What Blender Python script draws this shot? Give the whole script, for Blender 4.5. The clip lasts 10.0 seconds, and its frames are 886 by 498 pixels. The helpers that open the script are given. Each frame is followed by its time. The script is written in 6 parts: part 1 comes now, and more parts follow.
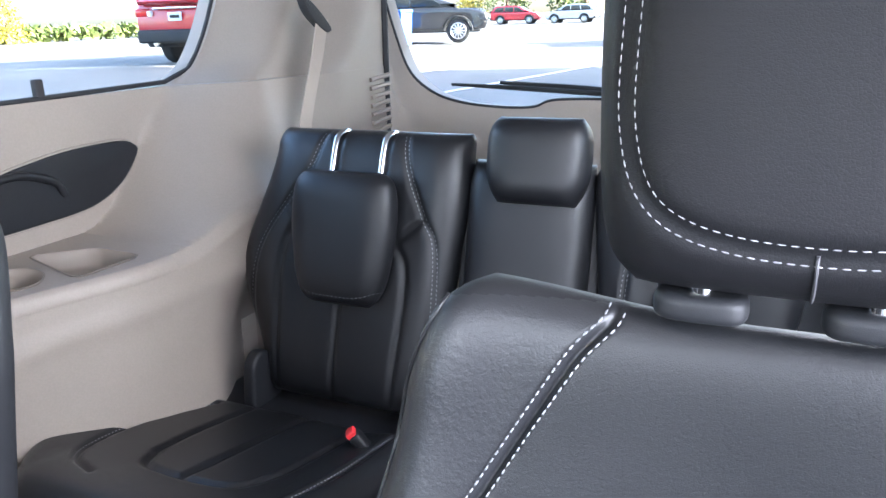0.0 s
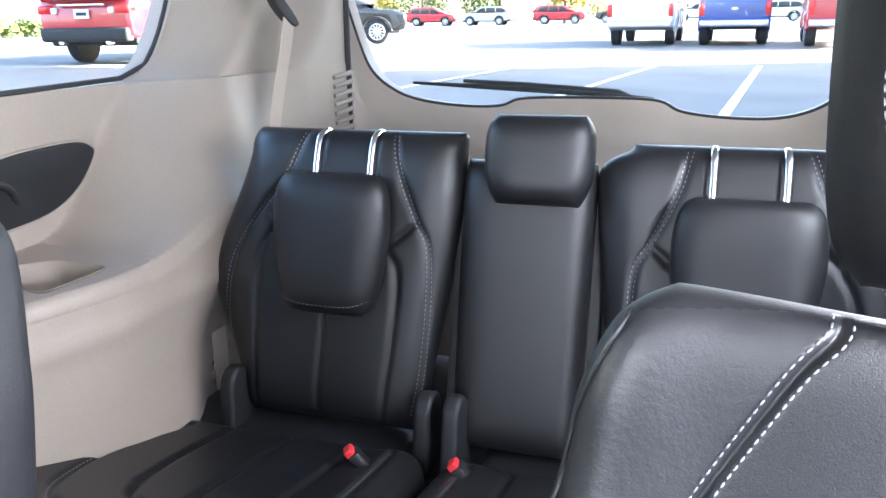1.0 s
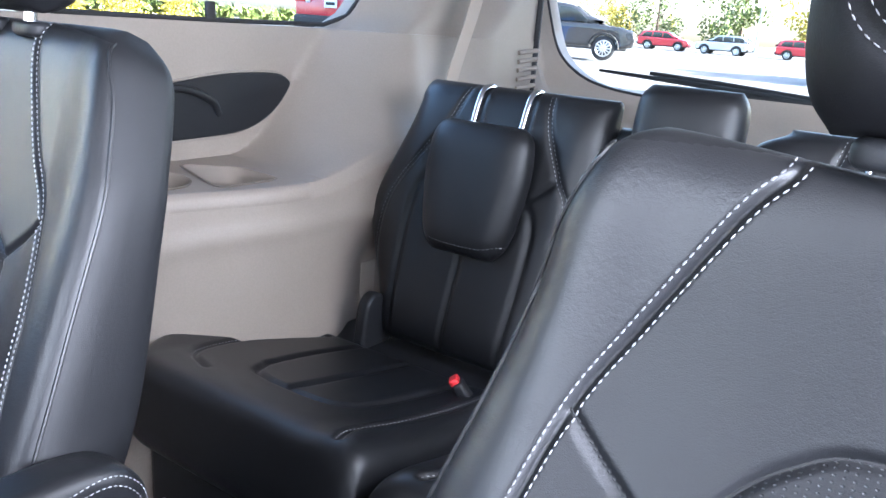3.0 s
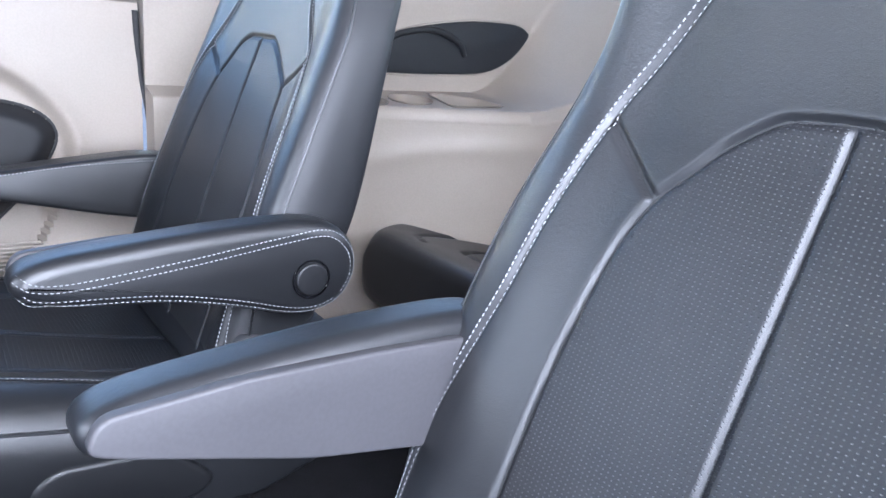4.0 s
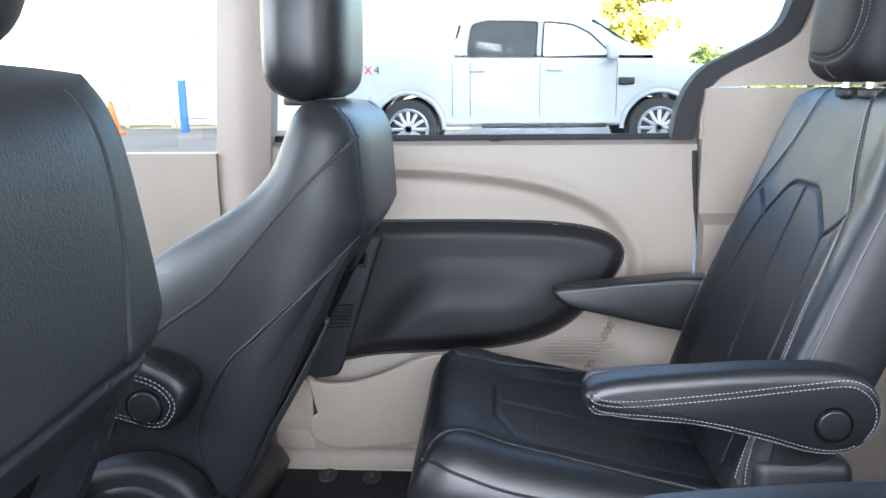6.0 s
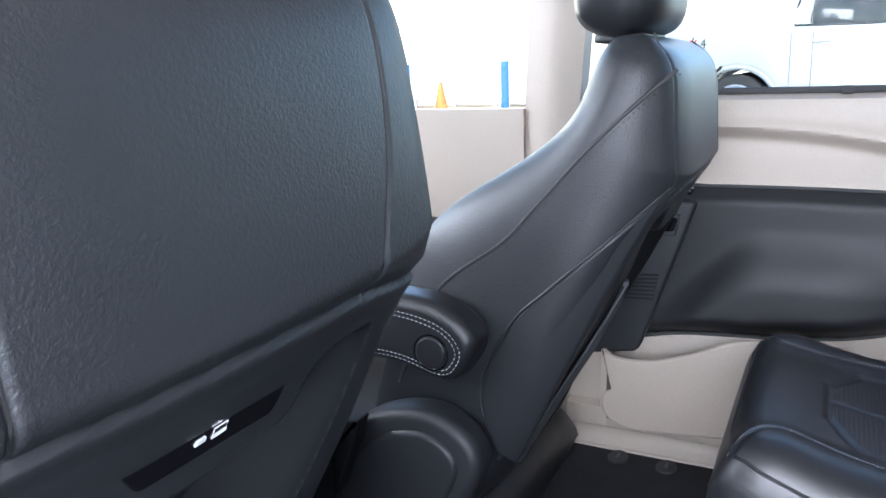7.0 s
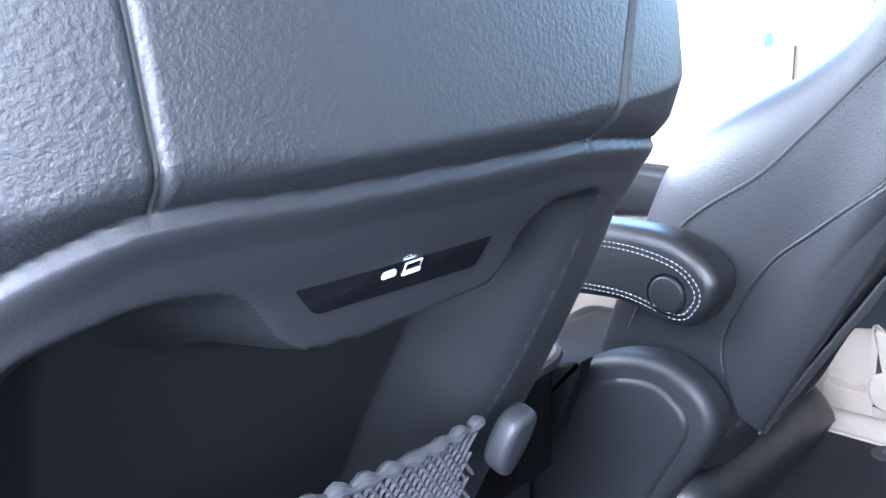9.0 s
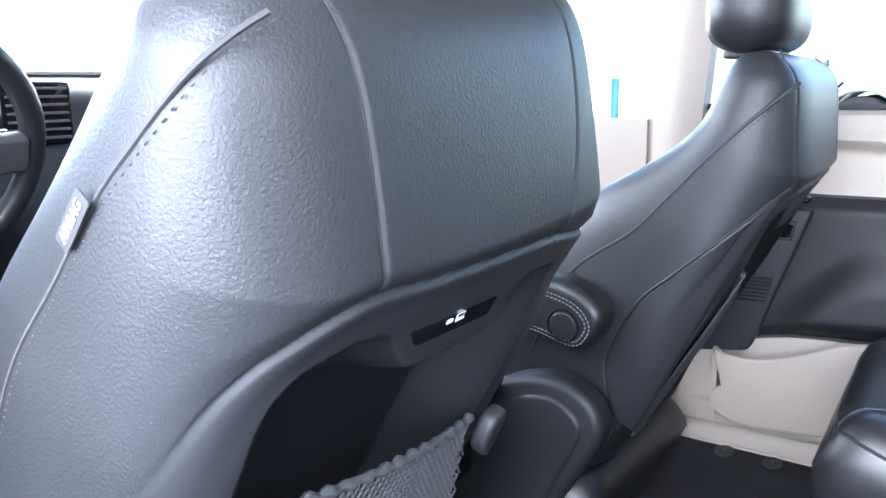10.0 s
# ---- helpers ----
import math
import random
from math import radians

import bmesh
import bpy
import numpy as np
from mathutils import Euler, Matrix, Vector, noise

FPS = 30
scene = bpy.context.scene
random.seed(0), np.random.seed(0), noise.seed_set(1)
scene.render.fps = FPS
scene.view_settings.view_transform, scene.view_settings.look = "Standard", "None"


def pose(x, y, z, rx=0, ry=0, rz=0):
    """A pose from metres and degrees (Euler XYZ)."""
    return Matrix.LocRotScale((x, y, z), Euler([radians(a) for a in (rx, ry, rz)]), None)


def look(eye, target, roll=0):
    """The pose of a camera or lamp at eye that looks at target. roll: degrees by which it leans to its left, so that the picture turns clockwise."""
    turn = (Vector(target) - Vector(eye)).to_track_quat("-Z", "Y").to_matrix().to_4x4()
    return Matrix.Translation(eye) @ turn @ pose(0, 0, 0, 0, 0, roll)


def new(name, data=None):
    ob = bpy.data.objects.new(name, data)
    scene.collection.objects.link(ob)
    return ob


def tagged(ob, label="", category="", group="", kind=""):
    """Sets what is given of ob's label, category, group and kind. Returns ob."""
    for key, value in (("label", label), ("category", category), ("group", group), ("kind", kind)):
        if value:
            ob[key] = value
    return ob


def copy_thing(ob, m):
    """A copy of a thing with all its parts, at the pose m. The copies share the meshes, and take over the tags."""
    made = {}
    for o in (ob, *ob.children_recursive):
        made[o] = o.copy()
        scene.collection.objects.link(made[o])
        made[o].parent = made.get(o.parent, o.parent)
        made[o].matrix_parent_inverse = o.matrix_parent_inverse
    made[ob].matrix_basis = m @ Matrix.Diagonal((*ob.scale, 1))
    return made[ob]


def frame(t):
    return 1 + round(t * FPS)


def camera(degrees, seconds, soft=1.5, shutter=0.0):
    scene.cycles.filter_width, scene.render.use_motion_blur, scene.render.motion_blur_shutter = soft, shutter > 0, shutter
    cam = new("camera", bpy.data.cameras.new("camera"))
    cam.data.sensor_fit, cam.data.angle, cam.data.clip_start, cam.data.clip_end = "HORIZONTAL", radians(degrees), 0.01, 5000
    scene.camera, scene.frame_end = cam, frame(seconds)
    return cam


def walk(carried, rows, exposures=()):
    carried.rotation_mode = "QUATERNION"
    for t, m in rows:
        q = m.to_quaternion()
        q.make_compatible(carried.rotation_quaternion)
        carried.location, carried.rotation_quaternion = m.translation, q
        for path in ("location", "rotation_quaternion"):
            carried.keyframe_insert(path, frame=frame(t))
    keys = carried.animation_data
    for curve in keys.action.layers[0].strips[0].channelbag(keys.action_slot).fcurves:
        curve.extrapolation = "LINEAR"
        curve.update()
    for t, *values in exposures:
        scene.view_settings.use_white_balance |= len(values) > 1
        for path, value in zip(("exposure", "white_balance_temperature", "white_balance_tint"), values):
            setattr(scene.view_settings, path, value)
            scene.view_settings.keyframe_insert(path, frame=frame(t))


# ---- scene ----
cam = camera(59.7, 10.0, soft=1.5)
PATH = [
    (0, (0.399, 0.914, 0.945), (-0.406, 2.650, 0.365), -1.7),
    (0.5, (0.305, 0.922, 0.935), (-0.385, 2.705, 0.348), -1.6),
    (1, (0.259, 0.923, 0.934), (-0.353, 2.736, 0.353), -1.1),
    (1.5, (0.244, 0.918, 0.938), (-0.317, 2.753, 0.375), -0.2),
    (2, (0.256, 0.916, 0.935), (-0.340, 2.743, 0.382), 0.8),
    (2.2, (0.274, 0.913, 0.927), (-0.390, 2.717, 0.377), 1.4),
    (3.3, (0.446, 0.874, 0.805), (-0.771, 2.357, 0.237), 5.1),
    (3.5, (0.493, 0.858, 0.770), (-0.825, 2.251, 0.201), 5.3),
    (4, (0.636, 0.804, 0.716), (-0.913, 1.943, 0.162), 4.7),
    (4.5, (0.741, 0.788, 0.717), (-0.988, 1.654, 0.210), 3.3),
    (5, (0.772, 0.778, 0.780), (-1.086, 1.354, 0.316), 1.6),
    (5.5, (0.784, 0.772, 0.833), (-1.155, 1.018, 0.405), 0.1),
    (5.7, (0.792, 0.768, 0.845), (-1.160, 0.865, 0.423), -0.2),
    (6.8, (0.699, 0.768, 0.795), (-1.102, 0.020, 0.352), -1.8),
    (7, (0.687, 0.754, 0.780), (-1.048, -0.134, 0.331), -1.9),
    (7.5, (0.668, 0.740, 0.737), (-0.884, -0.436, 0.278), -2.9),
    (8, (0.651, 0.727, 0.717), (-0.754, -0.617, 0.247), -3.0),
    (8.5, (0.638, 0.722, 0.704), (-0.710, -0.674, 0.223), -2.9),
    (9, (0.644, 0.729, 0.703), (-0.730, -0.643, 0.225), -2.5),
    (9.5, (0.703, 0.755, 0.724), (-0.791, -0.496, 0.273), -1.7),
    (10, (0.854, 0.781, 0.771), (-0.759, -0.330, 0.364), -0.7),
]
EXPOSURES = [(0.0, 3.87, 5900, 13), (0.5, 4.07, 6050, 13), (1.0, 4.02, 6050, 13), (1.8, 3.72, 6050, 13), (3.5, 3.87, 5650, 13), (4.5, 3.92, 5750, 11), (5.0, 3.62, 5900, 7), (5.5, 3.34, 5950, 8),
             (7.0, 3.57, 5850, 11), (7.5, 4.22, 5700, 12), (8.0, 4.7, 5600, 10), (9.0, 4.9, 5450, 13), (9.5, 4.8, 5550, 11), (10.0, 4.02, 5700, 12)]
walk(cam, [(t, look(eye, target, roll)) for t, eye, target, roll in PATH], EXPOSURES)


# ---- world, sun ----
world = bpy.data.worlds.new("sky")
scene.world = world
world.use_nodes = True
wn = world.node_tree.nodes
sky = wn.new("ShaderNodeTexSky")
sky.sky_type = 'NISHITA'
sky.sun_disc = False
SUN_EL, SUN_AZ = radians(17), radians(70)   # azimuth from +y towards +x
sky.sun_elevation = SUN_EL
sky.air_density, sky.dust_density, sky.ozone_density = 0.8, 3.0, 0.6
sky.sun_rotation = SUN_AZ
wn["Background"].inputs[1].default_value = 0.14
world.node_tree.links.new(sky.outputs[0], wn["Background"].inputs[0])
sun = new("sun", bpy.data.lights.new("sun", 'SUN'))
sun.data.energy, sun.data.angle, sun.data.color = 5.0, radians(0.5), (1.0, 0.93, 0.82)
sun_dir = Vector((math.sin(SUN_AZ) * math.cos(SUN_EL), math.cos(SUN_AZ) * math.cos(SUN_EL), math.sin(SUN_EL)))
sun.matrix_world = look(sun_dir * 60, (0, 0, 0))


# daylight that falls in through the open sliding door and the openings out of view
def opening_light(name, at, to, w, h, watts, colour):
    lamp = new(name, bpy.data.lights.new(name, 'AREA'))
    lamp.data.shape, lamp.data.size, lamp.data.size_y = 'RECTANGLE', w, h
    lamp.data.energy, lamp.data.color = watts, colour
    lamp.matrix_world = look(at, to)
    return lamp


DAY = (0.945, 0.95, 1.0)
opening_light("open_door_daylight", (1.50, 0.52, 1.02), (-0.5, 0.74, 0.32), 1.6, 1.2, 14, DAY)
opening_light("windscreen_daylight", (0.0, -1.05, 1.12), (0.0, 1.0, 0.45), 1.3, 0.35, 5.0, DAY)
opening_light("left_window_daylight", (0.815, 1.75, 1.0), (0.25, 0.75, 0.50), 0.8, 0.30, 1.4, DAY)


# ---- materials ----
def material(name, colour, rough=0.5, metal=0.0, bump=(), mottle=0.12, mscale=6.0, spec=0.5, speckle=0.0, sscale=300.0, coat=0.0):
    """colour with slow mottling and fine speckle; bump: rows of (kind, scale, strength, distance)."""
    m = bpy.data.materials.new(name)
    m.use_nodes = True
    nt = m.node_tree
    N, L = nt.nodes, nt.links
    b = N["Principled BSDF"]
    b.inputs["Roughness"].default_value = rough
    b.inputs["Metallic"].default_value = metal
    b.inputs["Specular IOR Level"].default_value = spec
    b.inputs["Coat Weight"].default_value = coat
    co = N.new("ShaderNodeTexCoord")
    n1 = N.new("ShaderNodeTexNoise")
    n1.inputs["Scale"].default_value, n1.inputs["Detail"].default_value = mscale, 5
    L.new(co.outputs["Object"], n1.inputs["Vector"])
    ramp = N.new("ShaderNodeMapRange")
    ramp.inputs["From Min"].default_value, ramp.inputs["From Max"].default_value = 0.3, 0.7
    ramp.inputs["To Min"].default_value, ramp.inputs["To Max"].default_value = 1 - mottle, 1 + mottle
    L.new(n1.outputs["Fac"], ramp.inputs["Value"])
    val = ramp.outputs[0]
    if speckle:
        n2 = N.new("ShaderNodeTexNoise")
        n2.inputs["Scale"].default_value, n2.inputs["Detail"].default_value = sscale, 2
        L.new(co.outputs["Object"], n2.inputs["Vector"])
        r2 = N.new("ShaderNodeMapRange")
        r2.inputs["From Min"].default_value, r2.inputs["From Max"].default_value = 0.35, 0.65
        r2.inputs["To Min"].default_value, r2.inputs["To Max"].default_value = 1 - speckle, 1 + speckle
        L.new(n2.outputs["Fac"], r2.inputs["Value"])
        mul = N.new("ShaderNodeMath")
        mul.operation = 'MULTIPLY'
        L.new(val, mul.inputs[0])
        L.new(r2.outputs[0], mul.inputs[1])
        val = mul.outputs[0]
    mix = N.new("ShaderNodeVectorMath")
    mix.operation = 'SCALE'
    mix.inputs[0].default_value = colour
    L.new(val, mix.inputs["Scale"])
    L.new(mix.outputs[0], b.inputs["Base Color"])
    rr = N.new("ShaderNodeMapRange")
    rr.inputs["To Min"].default_value, rr.inputs["To Max"].default_value = max(0.02, rough * 0.85), min(1, rough * 1.15)
    L.new(n1.outputs["Fac"], rr.inputs["Value"])
    L.new(rr.outputs[0], b.inputs["Roughness"])
    last = None
    for kind, scale, strength, dist in bump:
        if kind == "noise":
            t = N.new("ShaderNodeTexNoise")
            t.inputs["Detail"].default_value = 4
            out = t.outputs["Fac"]
        elif kind == "wave":
            t = N.new("ShaderNodeTexWave")
            t.inputs["Distortion"].default_value = 3
            out = t.outputs["Fac"]
        else:
            t = N.new("ShaderNodeTexVoronoi")
            t.feature = 'DISTANCE_TO_EDGE' if kind == "cells" else 'F1'
            out = t.outputs["Distance"]
            if kind == "cells":
                cl = N.new("ShaderNodeMapRange")
                cl.inputs["From Max"].default_value = 0.18
                L.new(out, cl.inputs["Value"])
                out = cl.outputs[0]
        t.inputs["Scale"].default_value = scale
        L.new(co.outputs["Object"], t.inputs["Vector"])
        bp = N.new("ShaderNodeBump")
        bp.inputs["Strength"].default_value, bp.inputs["Distance"].default_value = strength, dist
        L.new(out, bp.inputs["Height"])
        if last:
            L.new(last, bp.inputs["Normal"])
        last = bp.outputs[0]
    if last:
        L.new(last, b.inputs["Normal"])
    return m


LEATHER_BUMP = (("noise", 9, 0.2, 0.004), ("noise", 330, 0.22, 0.0006), ("cells", 700, 0.2, 0.0003), ("noise", 1300, 0.12, 0.0003))
leather = material("black leather", (0.009, 0.0095, 0.0108), 0.37, bump=LEATHER_BUMP, mottle=0.15, spec=0.5)
leather_soft = material("black leather panel", (0.0095, 0.0099, 0.0112), 0.40, bump=LEATHER_BUMP, mottle=0.12, spec=0.42)
leather_worn = material("creased black leather", (0.0115, 0.012, 0.0138), 0.37, spec=0.55,
                        bump=(("noise", 9, 0.3, 0.004), ("noise", 260, 0.28, 0.0008), ("cells", 520, 0.12, 0.0004), ("noise", 25, 0.25, 0.0015), ("noise", 1100, 0.15, 0.0003)), mottle=0.15)
vinyl = material("black padded vinyl", (0.011, 0.0115, 0.013), 0.52, bump=LEATHER_BUMP, mottle=0.12, spec=0.35)
leather_matte = material("matt black leather", (0.0085, 0.0086, 0.0098), 0.55, bump=LEATHER_BUMP, mottle=0.15, spec=0.2)
leather_front = material("grained black leather", (0.0125, 0.0136, 0.0155), 0.45, spec=0.42,
                         bump=(("noise", 9, 0.2, 0.004), ("noise", 430, 0.62, 0.0007), ("noise", 800, 0.4, 0.0004), ("cells", 700, 0.08, 0.0003)), mottle=0.12)
plastic_dark = material("dark grained plastic", (0.013, 0.0138, 0.0158), 0.48, spec=0.36, bump=(("noise", 1400, 0.3, 0.0004),), mottle=0.1, speckle=0.08)
plastic_grey = material("charcoal plastic", (0.034, 0.033, 0.036), 0.55, bump=(("noise", 1500, 0.25, 0.0003),), mottle=0.1, speckle=0.06)
# black small parts; on the seat hollows it paints in the shade of their depth
plastic_black = material("black grained plastic and hollow shade", (0.005, 0.0056, 0.0066), 0.6, bump=(("noise", 1400, 0.3, 0.0004),), mottle=0.15, spec=0.2)
plastic_gloss = material("piano black plastic", (0.004, 0.004, 0.005), 0.08, mottle=0.05, spec=0.2)
beige = material("beige grained trim", (0.300, 0.256, 0.214), 0.5, bump=(("noise", 1100, 0.25, 0.0004), ("noise", 12, 0.15, 0.003)), mottle=0.05, mscale=4, speckle=0.03)
# darkened beige: the shade inside the ledge's recesses put into the colour
beige_shaded = material("beige trim with recess shade", (0.21, 0.172, 0.136), 0.6, bump=(("noise", 1100, 0.25, 0.0004),), mottle=0.08)
headliner = material("light headliner cloth", (0.62, 0.59, 0.55), 0.95, bump=(("noise", 600, 0.3, 0.0006),), mottle=0.05)
carpet = material("black carpet", (0.014, 0.014, 0.016), 0.95, bump=(("noise", 500, 0.9, 0.003), ("noise", 60, 0.4, 0.004)), mottle=0.3, mscale=25, speckle=0.4, sscale=500, spec=0.2)
chrome = material("chrome", (0.75, 0.75, 0.76), 0.12, metal=1.0, mottle=0.04)
thread = material("light grey thread", (0.23, 0.235, 0.245), 0.7, mottle=0.1, mscale=60)
thread_dark = material("dark thread", (0.05, 0.05, 0.055), 0.6)
rubber = material("black rubber", (0.02, 0.02, 0.021), 0.75, bump=(("noise", 300, 0.3, 0.0006),))
red_plastic = material("red plastic", (0.65, 0.03, 0.035), 0.4)
belt_cloth = material("beige belt webbing", (0.40, 0.34, 0.28), 0.8, bump=(("wave", 500, 0.4, 0.0005),), mottle=0.06)
net_cord = material("grey net cord", (0.026, 0.027, 0.030), 0.8, bump=(("noise", 900, 0.5, 0.0006),))
white_mark = material("white print", (0.5, 0.5, 0.51), 0.5, mottle=0.03)


def glass_material(name, colour):
    """Thin clear pane: it lets light straight through, with a faint mirror."""
    m = bpy.data.materials.new(name)
    m.use_nodes = True
    N, L = m.node_tree.nodes, m.node_tree.links
    N.remove(N["Principled BSDF"])
    clear = N.new("ShaderNodeBsdfTransparent")
    clear.inputs["Color"].default_value = (*colour, 1)
    gloss = N.new("ShaderNodeBsdfGlossy")
    gloss.inputs["Roughness"].default_value = 0.02
    mix = N.new("ShaderNodeMixShader")
    mix.inputs["Fac"].default_value = 0.004
    L.new(clear.outputs[0], mix.inputs[1])
    L.new(gloss.outputs[0], mix.inputs[2])
    L.new(mix.outputs[0], N["Material Output"].inputs["Surface"])
    return m


glass = glass_material("window glass", (0.93, 0.96, 0.95))


# ---- builders ----
def thing(name, at, label, category, group="", kind=""):
    ob = new(name)
    ob.location = at
    ob.empty_display_size = 0.05
    return tagged(ob, label, category, group, kind)


def mesh_of(name, verts, faces, mat, smooth=True, sharp=40, normals=None):
    me = bpy.data.meshes.new(name)
    me.from_pydata([tuple(v) for v in verts], [], [tuple(f) for f in faces])
    me.materials.append(mat)
    if normals is not None:
        me.polygons.foreach_set("use_smooth", np.ones(len(me.polygons), dtype=bool))
        me.normals_split_custom_set_from_vertices([tuple(n) for n in normals])
    elif smooth:
        me.polygons.foreach_set("use_smooth", np.ones(len(me.polygons), dtype=bool))
        me.set_sharp_from_angle(angle=radians(sharp))
    me.update()
    return me


def part(name, vf, mat, parent, label="", smooth=True, sharp=40, kind=""):
    """One mesh under a thing; vf: vertices and faces in the world's metres."""
    verts, faces = vf[:2]
    normals = vf[2] if len(vf) > 2 else None
    base = Vector((0, 0, 0))
    p = parent
    while p:
        base += p.location
        p = p.parent
    v = np.asarray(verts, float) - np.array(base)
    ob = new(name, mesh_of(name, v, faces, mat, smooth, sharp, normals))
    ob.parent = parent
    return tagged(ob, label, kind=kind)


def solo(name, vf, mat, label, category, group="", kind="", smooth=True, sharp=40):
    """A thing of one mesh, standing at the middle of its base."""
    v = np.asarray(vf[0], float)
    at = np.array([v[:, 0].mean(), v[:, 1].mean(), v[:, 2].min()])
    ob = new(name, mesh_of(name, v - at, vf[1], mat, smooth, sharp))
    ob.location = at
    return tagged(ob, label, category, group, kind)


def join(*many):
    verts, faces, n = [], [], 0
    for v, f in many:
        verts += [tuple(p) for p in v]
        faces += [tuple(i + n for i in q) for q in f]
        n += len(v)
    return verts, faces


def moved(vf, m):
    return [tuple(m @ Vector(p)) for p in vf[0]], vf[1]


def smoothstep(a, b, x):
    t = np.clip((np.asarray(x, float) - a) / (b - a), 0, 1)
    return t * t * (3 - 2 * t)


def curve(points, n=24):
    """A smooth line through the points (Catmull-Rom), evenly sampled."""
    P = np.array(points, float)
    Q = np.vstack([2 * P[0] - P[1], P, 2 * P[-1] - P[-2]])
    out = []
    for i in range(1, len(Q) - 2):
        for t in np.linspace(0, 1, n, endpoint=False):
            a, b, c, d = Q[i - 1], Q[i], Q[i + 1], Q[i + 2]
            out.append(0.5 * (2 * b + (c - a) * t + (2 * a - 5 * b + 4 * c - d) * t * t + (3 * b - a - 3 * c + d) * t ** 3))
    out.append(P[-1])
    return np.array(out)


def spaced(line, step):
    d = np.r_[0, np.cumsum(np.linalg.norm(np.diff(line, axis=0), axis=1))]
    s = np.arange(0, d[-1], step)
    return np.stack([np.interp(s, d, line[:, k]) for k in range(line.shape[1])], 1)


def profile(rows):
    """A smooth function through (z, value) rows."""
    c = curve(rows, 12)
    o = np.argsort(c[:, 0])
    return lambda z: np.interp(z, c[o, 0], c[o, 1])


def box(c, s, r=0.0):
    """A box with its middle at c and sizes s, its edges rounded by r."""
    bm = bmesh.new()
    bmesh.ops.create_cube(bm, size=1)
    for v in bm.verts:
        v.co = Vector((v.co.x * s[0] + c[0], v.co.y * s[1] + c[1], v.co.z * s[2] + c[2]))
    if r:
        bmesh.ops.bevel(bm, geom=bm.edges[:], offset=r, segments=3, profile=0.5, affect='EDGES')
    bm.verts.index_update()
    out = [tuple(v.co) for v in bm.verts], [tuple(v.index for v in f.verts) for f in bm.faces]
    bm.free()
    return out


def tube(line, r, n=10, flat=1.0):
    """A round bar along a line of 3D points, with closed ends."""
    P = np.array(line, float)
    T = np.gradient(P, axis=0)
    T /= np.linalg.norm(T, axis=1)[:, None]
    up = np.array([0.31, 0.17, 0.93])
    verts, faces = [], []
    R = np.broadcast_to(r, (len(P),))
    for p, t, rad in zip(P, T, R):
        a = np.cross(t, up)
        a /= np.linalg.norm(a)
        b = np.cross(t, a)
        for k in range(n):
            w = 2 * math.pi * k / n
            verts.append(p + rad * (a * math.cos(w) + flat * b * math.sin(w)))
    for i in range(len(P) - 1):
        for k in range(n):
            j = (k + 1) % n
            faces.append((i * n + k, i * n + j, (i + 1) * n + j, (i + 1) * n + k))
    faces.append(tuple(range(n))[::-1])
    faces.append(tuple((len(P) - 1) * n + k for k in range(n)))
    return verts, faces


def rounded(pts, n=8):
    """A closed smooth outline through the points."""
    P = np.array(pts, float)
    Q = np.vstack([P[-1:], P, P[:2]])
    out = []
    for i in range(1, len(Q) - 2):
        for t in np.linspace(0, 1, n, endpoint=False):
            a, b, c, d = Q[i - 1], Q[i], Q[i + 1], Q[i + 2]
            out.append(0.5 * (2 * b + (c - a) * t + (2 * a - 5 * b + 4 * c - d) * t * t + (3 * b - a - 3 * c + d) * t ** 3))
    return np.array(out)


def filleted(pts, r, n=5):
    """A closed outline of straight sides with corners rounded by r."""
    P = np.array(pts, float)
    out = []
    for i in range(len(P)):
        a, b, c = P[i - 1], P[i], P[(i + 1) % len(P)]
        rr = min(r, np.linalg.norm(a - b) * 0.45, np.linalg.norm(c - b) * 0.45)
        s = b + (a - b) / np.linalg.norm(a - b) * rr
        e = b + (c - b) / np.linalg.norm(c - b) * rr
        for t in np.linspace(0, 1, n):
            out.append((1 - t) ** 2 * s + 2 * t * (1 - t) * b + t * t * e)
    return np.array(out)


def plump(outline, thick, r, place, n=5, crown=0.0):
    """A flat body of the 2D outline, rounded by r at both faces; place(u, v, w) gives its 3D points, w across the thickness from 0."""
    P = np.array(outline, float)
    area = 0.5 * np.sum(P[:, 0] * np.roll(P[:, 1], -1) - np.roll(P[:, 0], -1) * P[:, 1])
    if area < 0:
        P = P[::-1]
    E = np.roll(P, -1, 0) - np.roll(P, 1, 0)
    Nn = np.stack([-E[:, 1], E[:, 0]], 1)
    Nn /= np.linalg.norm(Nn, axis=1)[:, None] + 1e-9
    rings = []
    for k in range(n + 1):
        w = math.pi / 2 * k / n
        rings.append((r * (1 - math.sin(w)), r * (1 - math.cos(w))))
    both = rings + [(i, thick - d) for i, d in rings[::-1]]
    verts, faces, m = [], [], len(P)
    for inset, w in both:
        for q in P + Nn * inset:
            verts.append(place(q[0], q[1], w))
    for i in range(len(both) - 1):
        for k in range(m):
            j = (k + 1) % m
            faces.append((i * m + k, i * m + j, (i + 1) * m + j, (i + 1) * m + k))
    last = (len(both) - 1) * m
    if not crown:
        return verts, faces + [tuple(range(m))[::-1], tuple(range(last, last + m))]
    c0, c1 = len(verts), len(verts) + 1
    q = P.mean(0)
    verts.append(place(q[0], q[1], -crown))
    verts.append(place(q[0], q[1], thick + crown))
    for k in range(m):
        j = (k + 1) % m
        faces.append((j, k, c0))
        faces.append((last + k, last + j, c1))
    return verts, faces


